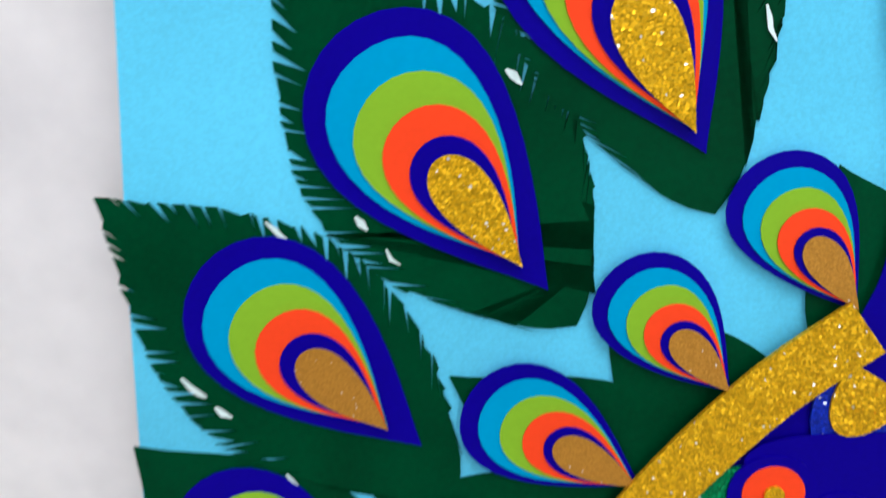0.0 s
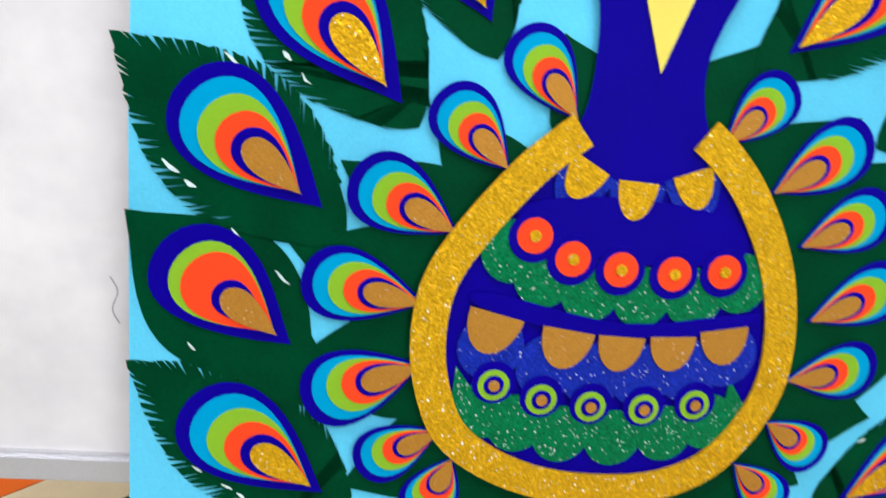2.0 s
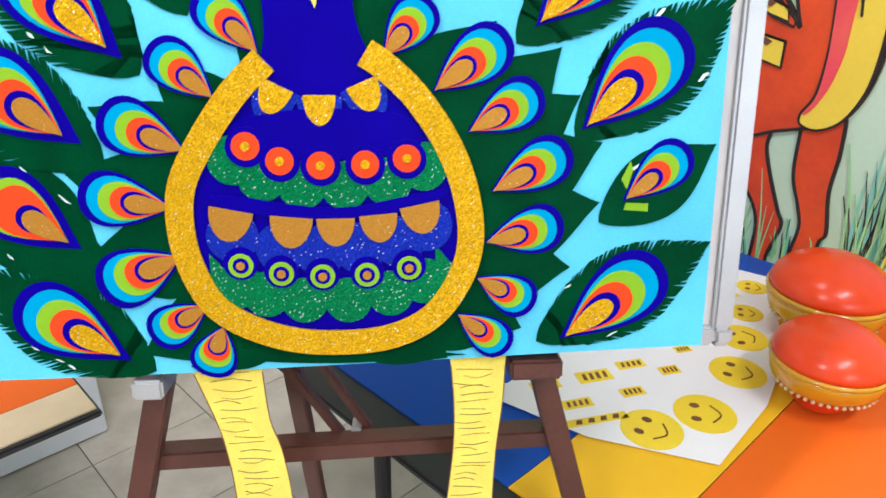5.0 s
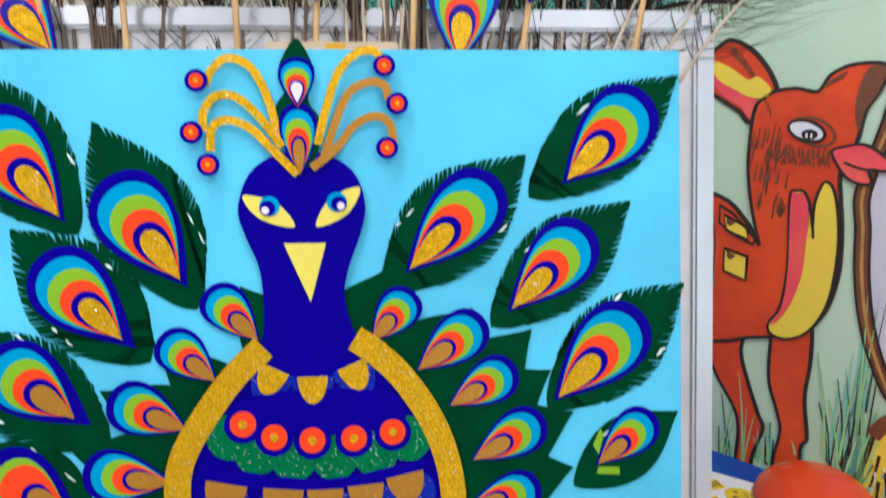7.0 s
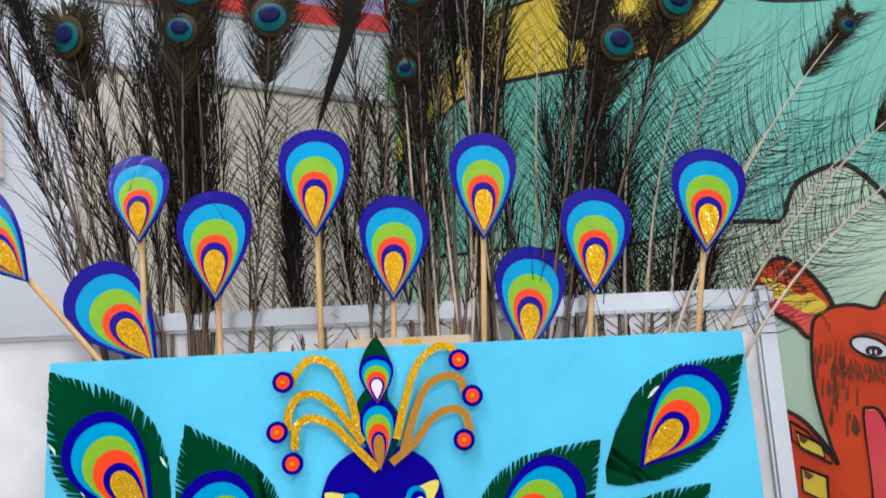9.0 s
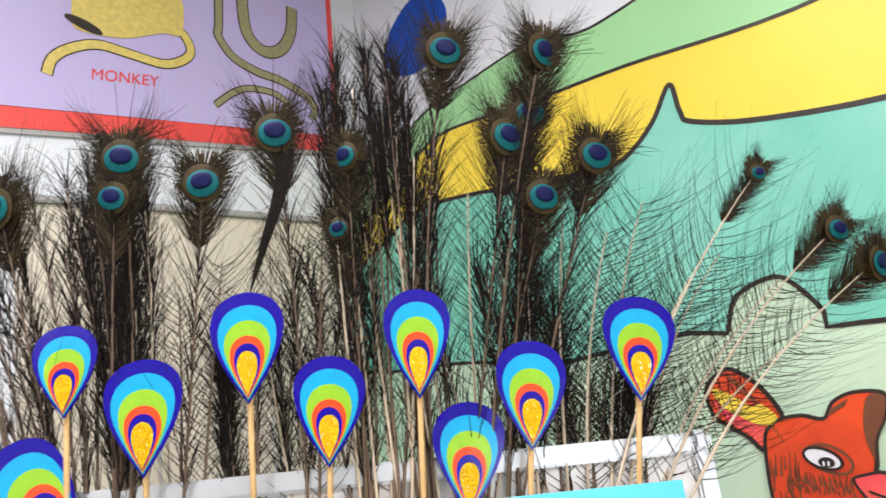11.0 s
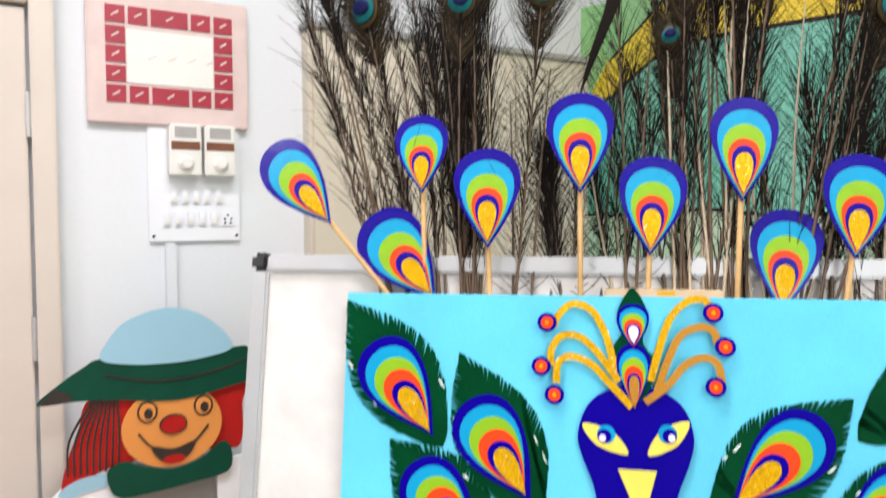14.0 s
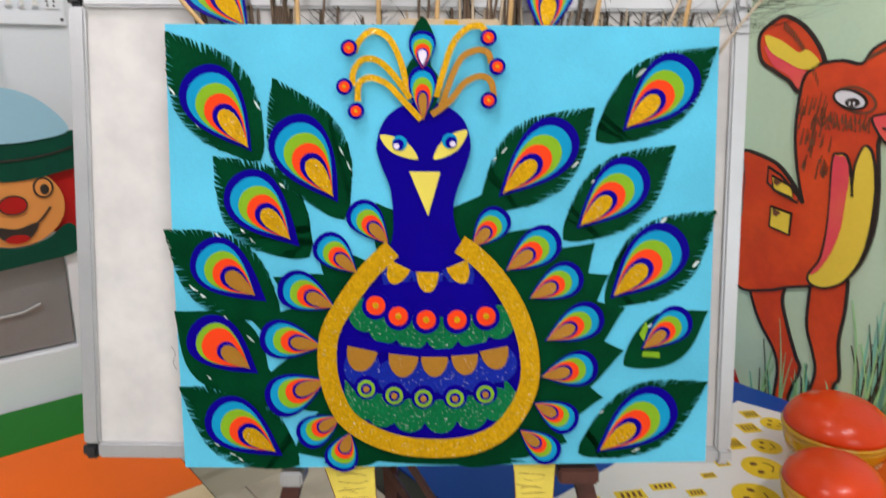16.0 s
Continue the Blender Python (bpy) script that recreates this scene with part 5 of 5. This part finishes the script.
def tail_feather(bx, head, sway=0.0, eye=1.0, count=100, reach=0.105, bare=False, style="column", quill=None, start=0.12):
    t = thing("peacock_feather", Matrix.Identity(4), "dark tail feather with loose barbs standing behind the board" if bare else "dark tail feather with a bronze, turquoise and indigo eye", "feather", "tail feathers behind the board")
    a = BOARD @ Vector((bx, 0.021, -0.035))
    c = Vector(head)
    mid = a.lerp(c, 0.55) + Vector((sway, rf.uniform(0.0, 0.03), 0))
    spine = [a.lerp(mid, s / 12).lerp(mid.lerp(c, s / 12), s / 12) for s in range(13)]
    part("quill", rod(spine, 0.0021, 0.0008, 5), quill or (QUILL if rf.random() < (0.75 if bx > 0.1 else 0.25) else QUILLD), t, "", True)
    bm = bmesh.new()
    if style == "comb":
        comb(bm, spine, 0.12, count, reach, 0.0013)
    else:
        steep = rf.uniform(2.5, 7.0)
        barbs(bm, spine, start, count, reach * (0.7 + 0.08 * steep), steep, 0.0013)
    tagged(part("plumage", bm, BARB, t), kind="stuff")
    if bare:
        return
    way = (spine[-1] - spine[-3]).normalized()
    r = 0.027 * eye
    crown = [c + way * q for q in (-0.075, -0.045, -0.015, 0.012)]
    for name, mat, n, reach, width in (("plumage", BARB, 150, 1.75 * r, 0.0012), ("plumage", BARB, 90, 1.3 * r, 0.0016), ("eye_fringe", BRONZE, 150, 1.05 * r, 0.0017)):
        bm = bmesh.new()
        comb(bm, crown, 0.0, n, reach, width)
        barbs(bm, crown[1:], 0.2, n // 2, reach * 0.9, 1.2, width)
        tagged(part(name, bm, mat, t), kind="stuff")
    bm = bmesh.new()
    for k in range(150):
        an = k * math.tau / 150 + rf.uniform(-0.06, 0.06)
        d = Vector((math.cos(an), 0, math.sin(an)))
        p0, p1 = c + d * r * 0.3 + Vector((0, -0.003, 0)), c + d * r * rf.uniform(0.72, 0.98) + Vector((0, rf.uniform(-0.004, 0.004), 0.006))
        w = Vector((-d.z, 0, d.x)) * 0.0009
        v = [bm.verts.new(q) for q in (p0 - w, p0 + w, p1 + w * 0.6, p1 - w * 0.6)]
        bm.faces.new(v)
    tagged(part("eye_fringe", bm, BRONZE, t), kind="stuff")
    yaw, lean = rf.uniform(-38, 38), rf.uniform(-25, 25)
    for name, mat, rx, rz, y, up in (("bronze_ring", BRONZE, 0.0165, 0.0170, 0.004, 0.0), ("turquoise_eye", TEALF, 0.0135, 0.0118, 0.0070, -0.0005), ("indigo_eye", INDIGOF, 0.0090, 0.0072, 0.0095, 0.0018)):
        o = part(name, lathe([(rx * eye, 0), (rx * eye * 0.96, 0.0006), (rx * eye * 0.5, 0.0010), (0.0005, 0.0012)], 24), mat, t, "", True)
        o.matrix_local = Matrix.Translation(c) @ pose(0, 0, 0, 0, 0, yaw) @ pose(0, 0, 0, 0, lean, 0) @ Matrix.Translation((0, -y, up * eye - 0.002)) @ pose(0, 0, 0, 90) @ Matrix.Diagonal((1, rz / rx, 1, 1))


for bx, hx, hz, sw_, ey in ((0.10, 0.144, 1.882, -0.03, 1.1), (0.15, 0.246, 1.871, -0.02, 1.1), (0.17, 0.228, 1.805, 0.0, 1.0), (0.13, 0.201, 1.777, 0.0, 1.1), (0.18, 0.294, 1.751, 0.0, 1.05), (0.12, 0.232, 1.708, 0.02, 1.0), (0.03, 0.034, 1.766, 0.0, 0.8),
                            (-0.03, -0.040, 1.801, 0.01, 1.1), (-0.16, -0.113, 1.748, 0.0, 1.05), (-0.21, -0.193, 1.782, 0.01, 1.1), (-0.22, -0.202, 1.740, -0.01, 0.9), (-0.26, -0.313, 1.736, 0.0, 1.1), (-0.31, -0.405, 1.820, 0.0, 1.0),
                            (0.36, 0.581, 1.608, -0.06, 1.0), (0.33, 0.550, 1.650, -0.06, 0.8), (0.28, 0.468, 1.719, -0.05, 0.5), (0.04, 0.02, 1.69, 0.0, 0.6)):
    tail_feather(bx, (0.04 + (hx - 0.04) * 1.10, rf.uniform(0.035, 0.055), 1.42 + (hz - 1.42) * 1.055), sw_, ey * 1.25, 60 if bx > 0.25 else 90, 0.085, style="comb" if bx > 0.25 else "column", quill=QUILL if bx > 0.25 else QUILLD)
# dense dark columns: root, spread at the root, how far the tips spread, number, lowest and highest tip, strands, their length
for bx, near, wide, n, low, high, count, reach in ((-0.205, 0.014, 0.030, 12, 1.66, 1.80, 110, 0.060), (-0.20, 0.016, 0.07, 7, 1.70, 1.80, 90, 0.075), (0.035, 0.016, 0.045, 6, 1.64, 1.82, 90, 0.065), (0.07, 0.02, 0.07, 6, 1.74, 1.90, 75, 0.075), (0.125, 0.03, 0.07, 7, 1.66, 1.86, 75, 0.080), (0.18, 0.03, 0.06, 7, 1.58, 1.76, 75, 0.085), (-0.105, 0.015, 0.02, 7, 1.53, 1.60, 90, 0.060), (-0.03, 0.03, 0.04, 5, 1.56, 1.66, 80, 0.070), (0.25, 0.03, 0.05, 6, 1.54, 1.62, 80, 0.07), (0.315, 0.03, 0.06, 7, 1.48, 1.56, 60, 0.075)):
    for _ in range(n):
        x = bx + rf.uniform(-near, near)
        tail_feather(x, (x * 1.10 + rf.uniform(-wide, wide), rf.uniform(0.06, 0.13), rf.uniform(low, high)), rf.uniform(-0.015, 0.015), count=count, reach=reach, bare=True)
for tx, tz in ((-0.41, 1.80), (-0.40, 1.79)):
    tail_feather(-0.30, (tx, 0.05, tz), 0.0, count=120, reach=0.05, bare=True, start=0.72)
# thin brown stems that fan out
for bx, tx, tz in ((-0.262, -0.40, 1.74), (-0.268, -0.375, 1.80), (-0.255, -0.33, 1.78), (-0.250, -0.29, 1.70), (-0.272, -0.43, 1.70), (-0.245, -0.30, 1.79), (-0.258, -0.36, 1.68), (-0.30, -0.44, 1.78), (-0.265, -0.35, 1.74), (-0.28, -0.41, 1.80), (-0.24, -0.275, 1.76)):
    tail_feather(bx, (tx, rf.uniform(0.06, 0.11), tz), rf.uniform(0.0, 0.02), count=80, reach=0.065, bare=True, quill=QUILLD)
# open combs of long strands
for bx, tx, tz, n, reach, q in ((-0.14, -0.12, 1.68, 70, 0.095, QUILLD), (-0.16, -0.17, 1.64, 60, 0.09, QUILLD), (-0.06, -0.03, 1.70, 70, 0.095, QUILLD), (-0.08, -0.09, 1.64, 60, 0.09, QUILLD), (-0.02, 0.00, 1.72, 60, 0.090, QUILLD), (0.06, 0.055, 1.76, 30, 0.08, QUILL), (0.10, 0.10, 1.74, 30, 0.09, QUILLD), (0.15, 0.17, 1.74, 40, 0.10, QUILL), (0.19, 0.21, 1.76, 44, 0.10, QUILLD), (0.21, 0.24, 1.72, 74, 0.11, QUILL), (0.235, 0.27, 1.66, 74, 0.105, QUILLD), (0.24, 0.29, 1.74, 80, 0.11, QUILL), (0.26, 0.33, 1.68, 84, 0.12, QUILL), (0.285, 0.39, 1.72, 88, 0.13, QUILL), (0.275, 0.36, 1.62, 80, 0.11, QUILLD), (0.30, 0.43, 1.62, 88, 0.13, QUILL), (0.315, 0.49, 1.65, 92, 0.13, QUILL), (0.33, 0.55, 1.61, 92, 0.13, QUILL), (0.345, 0.58, 1.54, 80, 0.12, QUILL), (0.27, 0.30, 1.58, 60, 0.09, QUILLD)):
    tail_feather(bx, (tx, rf.uniform(0.06, 0.12), tz), -0.25 * (tx - bx), count=n, reach=reach, bare=True, style="comb", quill=q)
# the dark tuft where several heads crowd together
for _ in range(9):
    x = rf.uniform(0.02, 0.12)
    tail_feather(x, (x + rf.uniform(-0.02, 0.03), rf.uniform(0.05, 0.09), rf.uniform(1.82, 1.93)), 0.0, count=150, reach=0.055, bare=True, start=0.62)
black = thing("black_plume", Matrix.Identity(4), "glossy black plume hanging among the tail feathers", "feather")
part("vane", slab(curve([(-0.038, 1.815), (-0.028, 1.805), (-0.030, 1.775), (-0.043, 1.735), (-0.062, 1.690), (-0.084, 1.640), (-0.070, 1.695), (-0.056, 1.740), (-0.048, 1.785), (-0.045, 1.81)], 5, True), -0.050, 0.0012), BARB, black)
bm = bmesh.new()
barbs(bm, [Vector((-0.036, 0.050, 1.83)), Vector((-0.040, 0.050, 1.77)), Vector((-0.060, 0.050, 1.71)), Vector((-0.078, 0.050, 1.66))], 0.0, 120, 0.020, 2.0, 0.0012)
tagged(part("plumage", bm, BARB, black), kind="stuff")

# ---- floor tiles ----
TILE = 0.30
tile = mesh_of(box(-TILE / 2 + 0.0015, TILE / 2 - 0.0015, -TILE / 2 + 0.0015, TILE / 2 - 0.0015, -0.0055, 0.0), "floor_tile", MARBLE)
floor = bpy.data.objects["floor"]
for i in range(17):
    for j in range(17):
        o = new("floor_tile", tile)
        o.parent = floor
        o.location = (CX - 0.155 - i * TILE, CY - 0.155 - j * TILE, 0)
